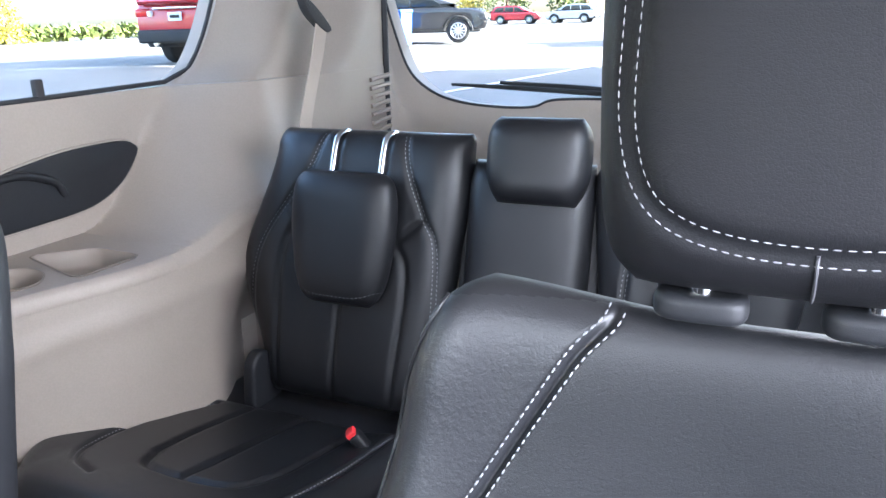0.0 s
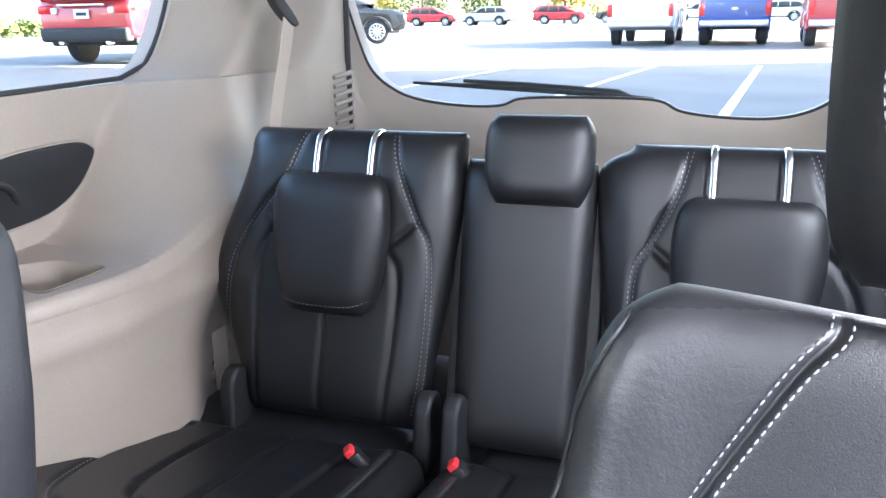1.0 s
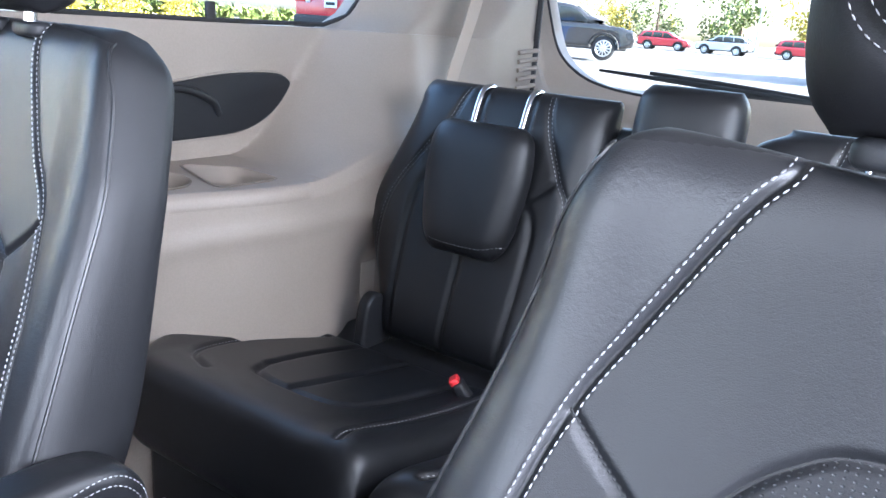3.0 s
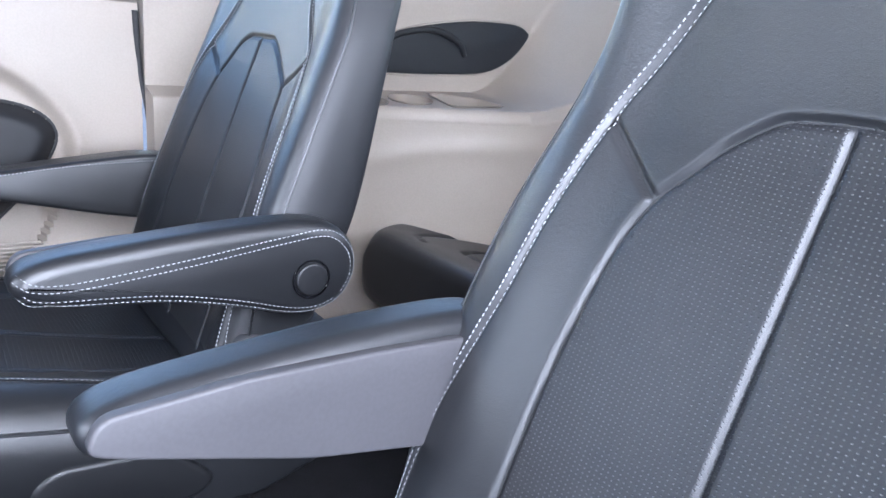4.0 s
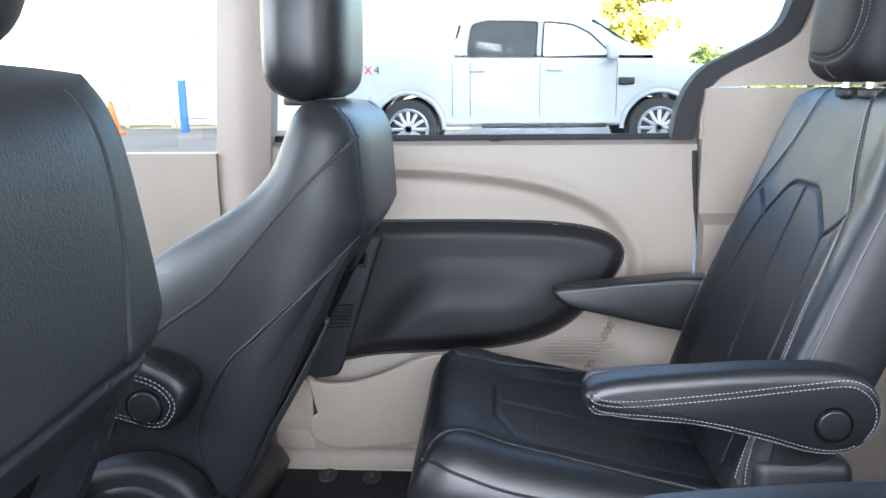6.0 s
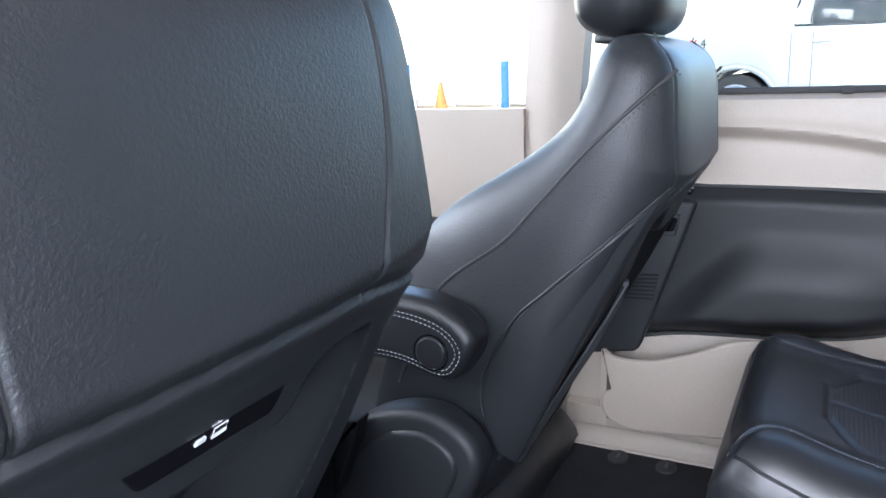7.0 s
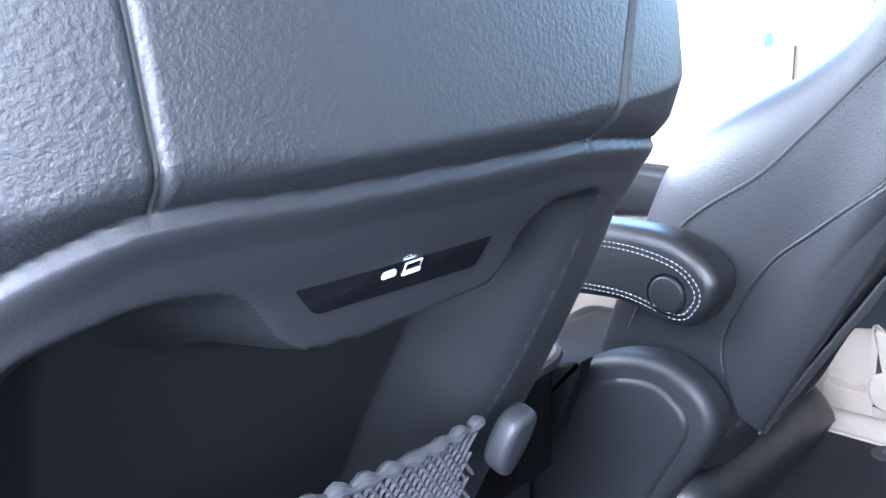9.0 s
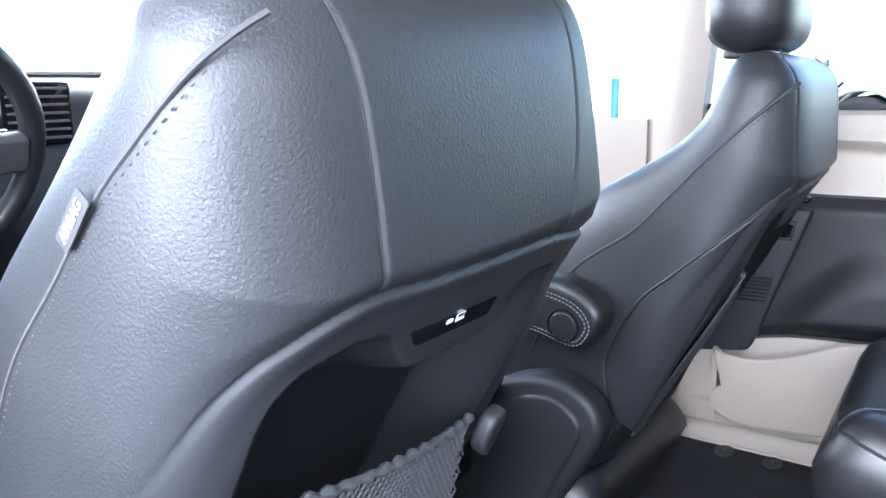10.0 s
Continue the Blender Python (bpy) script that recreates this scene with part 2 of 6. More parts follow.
def slab(grid, off):
    """A closed sheet: a grid of 3D points (rows, columns) and the same moved by off."""
    G = np.array(grid, float)
    r, c = G.shape[:2]
    A, B = G.reshape(-1, 3), G.reshape(-1, 3) + np.array(off)
    verts = np.vstack([A, B])
    n = r * c
    faces = []
    for i in range(r - 1):
        for j in range(c - 1):
            a = i * c + j
            faces.append((a, a + 1, a + c + 1, a + c))
            faces.append((a + n, a + c + n, a + c + 1 + n, a + 1 + n))
    rim = [j for j in range(c)] + [i * c + c - 1 for i in range(1, r)] + [(r - 1) * c + j for j in range(c - 2, -1, -1)] + [i * c for i in range(r - 2, 0, -1)]
    for a, b in zip(rim, rim[1:] + rim[:1]):
        faces.append((a, a + n, b + n, b))
    return verts, faces


def inside(poly, x, z):
    poly = np.array(poly)
    hit = np.zeros(np.shape(x), bool)
    for (x1, z1), (x2, z2) in zip(poly, np.roll(poly, -1, 0)):
        c = (z1 > z) != (z2 > z)
        hit ^= c & (x < (x2 - x1) * (z - z1) / (z2 - z1 + 1e-12) + x1)
    return hit


def from_line(line, x, z):
    """Distance of the points (x, z) from a polyline."""
    best = np.full(np.shape(x), 9.0)
    for (x1, z1), (x2, z2) in zip(line[:-1], line[1:]):
        dx, dz = x2 - x1, z2 - z1
        t = np.clip(((x - x1) * dx + (z - z1) * dz) / (dx * dx + dz * dz + 1e-12), 0, 1)
        best = np.minimum(best, np.hypot(x - x1 - t * dx, z - z1 - t * dz))
    return best


class Pad:
    """An upholstered body: x across, z along it, front towards -y. wid(z): half width; mid(z): its middle."""

    def __init__(self, H, wid, tf, tb, mid=None, p=4.0, q=6.0, detail=None, seams=(), depth=0.005, width=0.006, back_detail=None, roll=None, crown=None):
        self.H, self.wid, self.tf, self.tb, self.p, self.q = H, wid, tf, tb, p, q
        self.mid = mid or (lambda z: np.zeros(np.shape(z)))
        self.detail, self.seams, self.depth, self.width = detail, seams, depth, width
        self.back_detail, self.roll, self.crown = back_detail, roll, crown

    def m(self, xi, ze):
        return np.sqrt(np.clip(1 - np.abs(xi) ** self.p, 0, 1)) * np.sqrt(np.clip(1 - np.abs(ze) ** self.q, 0, 1))

    def front(self, x, z):
        x, z = np.asarray(x, float), np.asarray(z, float)
        k = self.m((x - self.mid(z)) / self.wid(z), 2 * z / self.H - 1)
        y = -self.tf * k
        if self.detail:
            y = y - self.detail(x, z) * k
        if len(self.seams):
            y = y + self.depth * np.exp(-(np.minimum.reduce([from_line(s, x, z) for s in self.seams]) / self.width) ** 2) * k
        if self.roll:
            y = y + self.roll(z)
        return y

    def lift(self, x, z):
        """The rise or dip of the top edge."""
        return self.crown(x) * np.clip(z / self.H, 0, 1) ** 10 if self.crown else 0.0 * z

    def build(self, M, nu=70, nv=80, regions=()):
        """Returns the body's (vertices, faces) and one more for each region: a polygon in x, z on the front."""
        li = np.linspace(-1, 1, nu)
        lj = np.linspace(-1, 1, nv)
        xi = 0.45 * li + 0.55 * np.sin(np.pi / 2 * li)
        ze = 0.45 * lj + 0.55 * np.sin(np.pi / 2 * lj)
        ZE, XI = np.meshgrid(ze, xi, indexing="ij")
        Z = (ZE + 1) / 2 * self.H
        X = self.mid(Z) + XI * self.wid(Z)
        yf = self.front(X, Z)
        yb = self.tb * self.m(XI, ZE)
        if self.back_detail:
            yb = yb + self.back_detail(X, Z) * self.m(XI, ZE)
        if self.roll:
            yb = np.maximum(yb, yf + 0.003)
        ZC = Z + self.lift(X, Z)
        F = np.stack([X, yf, ZC], -1).reshape(-1, 3)
        B = np.stack([X, yb, ZC], -1).reshape(-1, 3)
        n = nu * nv
        R = np.array(M)
        V = np.vstack([F, B]) @ R[:3, :3].T + R[:3, 3]
        rim = np.zeros((nv, nu), bool)
        rim[0], rim[-1], rim[:, 0], rim[:, -1] = True, True, True, True
        rim = rim.ravel()
        bidx = np.where(rim, np.arange(n), np.arange(n) + n)
        a = (np.arange(nv - 1)[:, None] * nu + np.arange(nu - 1)[None]).ravel()
        ff = np.stack([a, a + 1, a + nu + 1, a + nu], 1)
        bf = np.stack([bidx[a], bidx[a + nu], bidx[a + nu + 1], bidx[a + 1]], 1)
        cx, cz = F[ff].mean(1)[:, 0], Z.ravel()[ff].mean(1)
        lab = np.zeros(len(ff), int)
        for k, poly in enumerate(regions):
            lab[inside(poly, cx, cz)] = k + 1
        NV = np.zeros((2 * n, 3))
        for q in (ff, bf):
            fn = np.cross(V[q[:, 2]] - V[q[:, 0]], V[q[:, 3]] - V[q[:, 1]])
            for c in range(4):
                np.add.at(NV, q[:, c], fn)
        NV /= np.linalg.norm(NV, axis=1)[:, None] + 1e-15
        out = []
        for k in range(len(regions) + 1):
            f = ff[lab == k]
            if k == 0:
                f = np.vstack([f, bf])
            used = np.unique(f)
            back = np.zeros(2 * n, int)
            back[used] = np.arange(len(used))
            out.append((V[used], back[f].tolist(), NV[used]))
        return out

    def on(self, line, M, lift=0.0006):
        """3D points and normals of a line of (x, z) on the front."""
        R = np.array(M)
        L = np.asarray(line, float)
        x, z, e = L[:, 0], L[:, 1], 0.004

        def at(x, z):
            return np.stack([x, self.front(x, z), z + self.lift(x, z)], 1)

        dx = at(x + e, z) - at(x - e, z)
        dz = at(x, z + e) - at(x, z - e)
        nn = np.cross(dx, dz)
        nn /= np.linalg.norm(nn, axis=1)[:, None] + 1e-12
        nn = np.where(nn[:, 1:2] > 0, -nn, nn)
        return (at(x, z) + nn * lift) @ R[:3, :3].T + R[:3, 3], nn @ R[:3, :3].T


def stitches(P, Nn, length=0.0038, gap=0.0014, w=0.00038):
    """A row of small raised stitches along 3D points with normals."""
    d = np.r_[0, np.cumsum(np.linalg.norm(np.diff(P, axis=0), axis=1))]
    verts, faces = [], []
    s = 0.0
    at = lambda t, A: np.array([np.interp(t, d, A[:, k]) for k in range(3)])
    while s + length < d[-1]:
        a, b = at(s, P), at(s + length, P)
        nn = at(s + length / 2, Nn)
        t = b - a
        t /= np.linalg.norm(t) + 1e-12
        c = np.cross(nn, t) * w
        mid = (a + b) / 2 + nn * w * 1.1
        i = len(verts)
        verts += [a, a * 0.75 + b * 0.25 + c, b * 0.75 + a * 0.25 + c, b, b * 0.75 + a * 0.25 - c, a * 0.75 + b * 0.25 - c,
                  a * 0.7 + b * 0.3 + nn * w, b * 0.7 + a * 0.3 + nn * w]
        faces += [(i, i + 1, i + 6), (i + 1, i + 2, i + 7, i + 6), (i + 2, i + 3, i + 7), (i + 3, i + 4, i + 7), (i + 4, i + 5, i + 6, i + 7), (i + 5, i, i + 6)]
        s += length + gap
    return verts, faces


def offset_line(line, d):
    T = np.gradient(line, axis=0)
    T /= np.linalg.norm(T, axis=1)[:, None] + 1e-9
    return line + np.stack([-T[:, 1], T[:, 0]], 1) * d


def seam_stitching(pad, line, M, parent, both=True, mat=None, d=0.0042, length=0.0038, gap=0.0014, w=0.00038, lift=0.0006):
    """Double stitching on both sides of a seam, one part."""
    rows = []
    for k in ((d, -d) if both else (d,)):
        L = spaced(offset_line(np.array(line), k), 0.006)
        rows.append(stitches(*pad.on(L, M, lift), length=length, gap=gap, w=w))
    return part("stitching", join(*rows), mat or thread, parent, "light grey double stitching along the seam", smooth=False, kind="stuff")


def tilt(x, y, z, back):
    """Placement of an upright pad at x, y, z, leaning back by degrees."""
    return pose(x, y, z, -back, 0, 0)


def flat(x, y, z, nose=0.0):
    """Placement of a pad that lies down, front up, z along +y; nose: degrees by which its front end is raised."""
    return pose(x, y, z, -90 - nose, 0, 0)


def mirror_line(line):
    L = np.array(line, float).copy()
    L[:, 0] *= -1
    return L



def perforated(base):
    m = base.copy()
    m.name = "perforated black leather"
    nt = m.node_tree
    N, L = nt.nodes, nt.links
    b = N["Principled BSDF"]
    co = N.new("ShaderNodeTexCoord")
    sep = N.new("ShaderNodeSeparateXYZ")
    L.new(co.outputs["Object"], sep.inputs[0])
    comb = N.new("ShaderNodeCombineXYZ")
    yz = N.new("ShaderNodeMath")
    yz.operation = 'ADD'
    L.new(sep.outputs["Y"], yz.inputs[0])
    L.new(sep.outputs["Z"], yz.inputs[1])
    L.new(sep.outputs["X"], comb.inputs["X"])
    L.new(yz.outputs[0], comb.inputs["Y"])
    v = N.new("ShaderNodeTexVoronoi")
    v.voronoi_dimensions = '2D'
    v.inputs["Scale"].default_value, v.inputs["Randomness"].default_value = 230, 0.0
    L.new(comb.outputs[0], v.inputs["Vector"])
    hole = N.new("ShaderNodeMapRange")
    hole.inputs["From Min"].default_value, hole.inputs["From Max"].default_value = 0.08, 0.20
    L.new(v.outputs["Distance"], hole.inputs["Value"])
    bp = N.new("ShaderNodeBump")
    bp.inputs["Strength"].default_value, bp.inputs["Distance"].default_value = 0.8, 0.0012
    L.new(hole.outputs[0], bp.inputs["Height"])
    old = b.inputs["Normal"].links[0].from_socket
    L.new(old, bp.inputs["Normal"])
    L.new(bp.outputs[0], b.inputs["Normal"])
    mix = N.new("ShaderNodeMix")
    mix.data_type = 'RGBA'
    mix.inputs["A"].default_value = (0.06, 0.06, 0.064, 1)
    L.new(hole.outputs[0], mix.inputs["Factor"])
    col = b.inputs["Base Color"].links[0].from_socket
    L.new(col, mix.inputs["B"])
    L.new(mix.outputs["Result"], b.inputs["Base Color"])
    return m


leather_perf = perforated(leather_soft)

# ---- cabin shell ----
ROOF = 1.20


def sheet(name, ys, zs, fx, off, mat, label, category="trim panel", kind="structure", parent=None, cut=None):
    """A relief panel over (y, z) with its face at x = fx(y, z)."""
    Y, Z = np.meshgrid(ys, zs)
    G = np.stack([fx(Y, Z), Y, Z], -1)
    vf = slab(G, off)
    if parent:
        return part(name, vf, mat, parent, label)
    return solo(name, vf, mat, label, category, kind=kind)


solo("floor", box((0, 0.9, -0.03), (1.62, 4.2, 0.06)), carpet, "black carpet on the cabin floor", "floor", kind="structure")
solo("ceiling", box((0, 0.9, ROOF + 0.02), (1.7, 4.4, 0.04), 0.01), headliner, "light cloth headliner of the van", "ceiling", kind="structure")

# sill plate along the sliding door
sill = filleted([(-0.80, -0.01), (-0.80, 0.07), (-0.775, 0.07), (-0.765, 0.018), (-0.70, 0.012), (-0.69, -0.01)], 0.006, 4)
solo("door_sill", plump(sill, 1.20, 0.003, lambda u, v, w: (u - 0.082, 0.10 + w, v)), beige, "beige plastic sill plate beside the carpet", "sill", kind="structure")

for ax, ay in ((-0.742, 0.502), (-0.745, 0.405)):
    anchor = thing("floor_anchor", (ax, ay, 0.0), "round dark floor anchor cover let into the carpet", "anchor cover", "floor anchors")
    part("cap", plump(np.array([(0.028 * math.cos(a), 0.020 * math.sin(a)) for a in np.linspace(0, 2 * math.pi, 24, endpoint=False)]), 0.006, 0.003, lambda u, v, w: (ax + u, ay + v, w)), rubber, anchor)
    part("slot", box((ax, ay, 0.0065), (0.022, 0.005, 0.003)), plastic_grey, anchor)

# B-pillar trim and front door panel
solo("pillar_trim_1", slab([[(-0.79 + 0.06 * max(0, z - 0.7) - 0.02 * abs(y - 0.245) / 0.06, y + 0.09 * max(0, z - 0.7), z) for y in np.linspace(0.185, 0.30, 8)] for z in np.linspace(0.0, ROOF, 16)], (-0.05, 0, 0)),
     beige, "beige door pillar trim behind the front seat", "pillar trim", kind="structure")


def front_door_x(y, z):
    return -0.80 + 0.06 * smoothstep(0.42, 0.36, z)


front_door = thing("front_door", (-0.82, -0.4, 0.1), "closed beige front passenger door panel", "door", kind="structure")
sheet("trim_panel", np.linspace(-0.95, 0.186, 30), np.linspace(0.02, 0.70, 30), front_door_x, (-0.05, 0, 0), beige, "", parent=front_door)
part("armrest", plump(rounded([(-0.7, 0.45), (-0.3, 0.48), (0.02, 0.47), (0.06, 0.43), (0.0, 0.38), (-0.6, 0.36)], 8), 0.07, 0.02,
                      lambda u, v, w: (-0.79 + w, u, v)), plastic_dark, front_door, "dark padded armrest")
p = part("pane", box((-0.83, -0.43, 0.96), (0.004, 1.05, 0.50)), glass, front_door, "clear window glass")
p.visible_shadow = False

# sliding door
door = thing("sliding_door", (-0.83, 0.75, 0.06), "closed beige sliding door with dark padded insert", "sliding door")
DY0, DY1 = 0.29, 1.174
insert_out = rounded([(0.30, 0.545), (0.55, 0.553), (0.80, 0.553), (0.93, 0.545), (1.005, 0.525), (1.035, 0.49), (1.02, 0.44), (0.97, 0.375), (0.90, 0.315),
                      (0.80, 0.283), (0.65, 0.268), (0.50, 0.258), (0.40, 0.235), (0.36, 0.216), (0.31, 0.216), (0.295, 0.38)], 6)
crease = curve([(0.28, 0.662), (0.55, 0.668), (0.75, 0.655), (0.90, 0.625), (1.00, 0.575), (1.06, 0.50), (1.065, 0.43), (1.03, 0.36)], 10)


def door_x(y, z):
    d = from_line(crease, y, z)
    below = inside(np.vstack([crease, [(0.9, 0.1), (0.28, 0.1)]]), y, z)
    x = -0.815 + 0.012 * smoothstep(0.70, 0.60, z)
    x = x - np.where(below, 0.024 * smoothstep(0.0, 0.03, d), 0.0)
    x = x + 0.012 * np.exp(-(d / 0.012) ** 2) * 0.35
    # the dark insert stands proud, with an armrest shelf
    ins = inside(insert_out, y, z)
    e = from_line(np.vstack([insert_out, insert_out[:1]]), y, z)
    x = x + np.where(ins, 0.028 * np.sqrt(smoothstep(0, 0.03, e)), 0.0)
    shelf = 0.034 * smoothstep(0.485, 0.37, z + 0.16 * smoothstep(0.66, 0.42, y)) * smoothstep(1.02, 0.75, y)
    x = x + np.where(ins, shelf * smoothstep(0, 0.05, e), 0.0)
    # lower part swells inwards
    x = x + np.where(ins, 0, 0.035 * smoothstep(0.33, 0.10, z))
    return x


ys, zs = np.linspace(DY0, DY1, 150), np.r_[np.linspace(0.055, 0.70, 110), 0.712, 0.72, 0.724]
Y, Z = np.meshgrid(ys, zs)
X = door_x(Y, Z)
X = X - 0.035 * smoothstep(0.705, 0.726, Z) ** 2
vf = slab(np.stack([X, Y, Z], -1), (-0.04, 0, 0))
V, Fc = np.array(vf[0]), vf[1]
cen = np.array([V[list(f)].mean(0) for f in Fc])
isin = inside(insert_out, cen[:, 1], cen[:, 2]) & (cen[:, 0] > -0.83)


def subset(V, faces, keep):
    f = [q for q, k in zip(faces, keep) if k]
    used = sorted({i for q in f for i in q})
    ix = {u: n for n, u in enumerate(used)}
    return V[used], [tuple(ix[i] for i in q) for q in f]


part("trim_panel", subset(V, Fc, ~isin), beige, door)
part("insert_panel", subset(V, Fc, isin), vinyl, door, "dark padded vinyl insert", sharp=60)
rim = [np.array((door_x(np.array([a]), np.array([b]))[0] + 0.001, a, b)) for a, b in np.vstack([insert_out, insert_out[:1]])]
part("rubber_edge", tube(rim, 0.0036, 6), rubber, door)
# front switch block with belt slot and grille
block = part("corner_block", plump(filleted([(0.345, 0.222), (0.440, 0.238), (0.462, 0.300), (0.528, 0.500), (0.540, 0.536), (0.40, 0.545), (0.345, 0.50)], 0.012), 0.030, 0.006,
                             lambda u, v, w: (-0.768 + w, u, v)), plastic_dark, door, "dark plastic corner block")
part("latch_pocket", plump(filleted([(0.455, 0.477), (0.502, 0.480), (0.508, 0.506), (0.457, 0.503)], 0.005), 0.003, 0.001,
                           lambda u, v, w: (-0.7385 + w, u, v)), plastic_gloss, block, "black latch recess")
part("latch_lip", tube([(-0.736, 0.452, 0.508), (-0.736, 0.512, 0.511), (-0.736, 0.504, 0.474), (-0.736, 0.452, 0.472)], 0.0018, 6), plastic_dark, block)
for k in range(7):
    z = 0.344 + 0.0078 * k
    part("grille_slat", tube([(-0.7375, 0.395 + 0.001 * k, z), (-0.7375, 0.468 + 0.0015 * k, z + 0.003)], 0.0020, 6), plastic_black, block)
part("lock_switch", box((-0.758, 0.50, 0.553), (0.03, 0.06, 0.012), 0.004), plastic_gloss, door)
# map pocket
pout = np.vstack([curve([(0.372, 0.236), (0.41, 0.224), (0.47, 0.227), (0.537, 0.249), (0.62, 0.284), (0.70, 0.29), (0.80, 0.29)], 6), filleted([(0.82, 0.28), (0.80, 0.10), (0.60, 0.092), (0.43, 0.078), (0.378, 0.10), (0.372, 0.15)], 0.035, 5)])
part("map_pocket", plump(pout, 0.014, 0.006, lambda u, v, w: (-0.738 + w + 0.006 * float(smoothstep(0.20, 0.10, v)) - 0.016 * float(smoothstep(0.55, 0.75, u)), u, v)), beige, door, "beige moulded map pocket")
part("pocket_side", slab([[(-0.82, 0.366, z), (-0.77, 0.367, z), (-0.730, 0.371, z)] for z in (0.075, 0.15, 0.232)], (0, 0.012, 0)), beige, door)
part("pocket_floor", slab([[(x, y, 0.078) for x in (-0.83, -0.733)] for y in (0.37, 0.6, 0.8)], (0, 0, 0.012)), beige, door)
part("kick_strip", plump(filleted([(-0.84, 0.0), (-0.776, 0.0), (-0.781, 0.026), (-0.792, 0.044), (-0.84, 0.060)], 0.008), 1.05, 0.004, lambda u, v, w: (u, 0.16 + w, v + 0.002)), beige, door, "beige kick strip under the pocket")
for k in range(7):
    a = 0.86 + 0.012 * abs(k - 3)
    part("speaker_slot", tube([(-0.772, a, 0.268 + 0.009 * k * 0.8), (-0.772, 1.03 - 0.012 * abs(k - 3), 0.268 + 0.009 * k * 0.8)], 0.0022, 6), beige, door)
part("belt_seal", box((-0.843, 0.72, 0.727), (0.012, 0.86, 0.012), 0.003), rubber, door)
part("window_clip", box((-0.828, 0.766, 0.727), (0.012, 0.02, 0.014), 0.003), rubber, door)
p = part("pane", box((-0.855, 0.74, 0.955), (0.004, 1.20, 0.46)), glass, door, "clear window glass")
p.visible_shadow = False
part("door_edge_seal", tube(curve([(-0.812, 1.168, 0.70), (-0.806, 1.172, 0.60), (-0.80, 1.185, 0.50), (-0.795, 1.185, 0.30), (-0.795, 1.18, 0.05)], 8), 0.005, 8), rubber, door)
part("striker_cap", plump(rounded([(0, 0.004), (0.004, 0), (0, -0.004), (-0.004, 0)], 4), 0.004, 0.001, lambda u, v, w: (-0.815 + w, 1.168 + u, 0.688 + v)), white_mark, door)

# black gasket of the door opening, rising to the rear
gl = curve([(1.120, 0.724), (1.135, 0.80), (1.175, 0.86), (1.25, 0.90), (1.31, 0.935), (1.335, 0.985), (1.35, 1.06), (1.36, ROOF)], 10)
gr = curve([(1.165, 0.722), (1.172, 0.79), (1.205, 0.842), (1.275, 0.878), (1.345, 0.92), (1.372, 0.98), (1.385, 1.06), (1.395, ROOF)], 10)
solo("door_gasket", slab([[(-0.812 + 0.004, a[0] + (b[0] - a[0]) * t, a[1] + (b[1] - a[1]) * t) for t in (0, 0.25, 0.5, 0.75, 1)] for a, b in zip(gl, gr)], (-0.045, 0, 0)),
     rubber, "black rubber gasket round the door opening", "door seal", kind="structure")

# quarter trim behind the door: lower relief with ledge
pocket_out = rounded([(1.60, 0.612), (1.575, 0.632), (1.61, 0.660), (1.66, 0.686), (1.72, 0.707), (1.80, 0.722), (1.89, 0.732), (2.00, 0.732), (2.042, 0.720), (2.048, 0.700), (2.00, 0.650), (1.925, 0.619), (1.80, 0.612), (1.68, 0.611)], 6)


def ledge_edge(y):
    """Inboard edge of the ledge."""
    return -0.745 + 0.112 * smoothstep(1.2, 1.55, y) + 0.075 * smoothstep(1.55, 1.86, y)


def quarter_x(y, z):
    wall = -0.795
    low = ledge_edge(y) - 0.10 * smoothstep(1.92, 2.18, y) * smoothstep(0.50, 0.34, z)
    ledge = 0.545 + 0.06 * smoothstep(1.90, 2.2, y)
    w = 0.030 + 0.25 * smoothstep(1.90, 2.25, y)
    s = 0.07 * smoothstep(ledge - 0.012, ledge + 0.015, z) + 0.93 * np.clip((z - ledge - 0.015) / (w - 0.015), 0, 1)
    x = low + (wall - low) * s
    # column behind the window, swelling inwards
    col = 0.62 * smoothstep(2.12, 2.27, y - 0.10 * (z - 0.6)) + 0.38 * smoothstep(2.30, 2.55, y)
    x = x * (1 - col) + (-0.60 - 0.01 * (z - 0.5)) * col
    x = x + 0.012 * np.exp(-((y - 2.12 - 0.12 * (0.8 - z)) / 0.05) ** 2) * smoothstep(0.3, 0.6, z)
    # shallow arch pressed into the lower wall
    arch = curve([(1.35, 0.30), (1.45, 0.42), (1.65, 0.475), (1.95, 0.485), (2.2, 0.47)], 8)
    x = x + 0.006 * np.exp(-(from_line(arch, y, z) / 0.02) ** 2)
    return x


ys = np.r_[np.linspace(1.178, 1.45, 30), np.linspace(1.46, 1.88, 85), np.linspace(1.885, 2.06, 40), np.linspace(2.07, 2.74, 70)]
zs = np.r_[np.linspace(-0.02, 0.50, 50), np.linspace(0.505, 0.533, 12), np.linspace(0.536, 0.572, 14), np.linspace(0.575, 0.735, 60), np.linspace(0.74, 0.822, 14)]
Y, Z = np.meshgrid(ys, zs)
vf = slab(np.stack([quarter_x(Y, Z), Y, Z], -1), (-0.05, 0, 0))
V, Fc = np.array(vf[0]), vf[1]
quarter = thing("quarter_panel", (-0.72, 1.9, 0.0), "beige moulded side trim beside the third row", "side panel", kind="structure")
cen = np.array([V[list(f)].mean(0) for f in Fc])
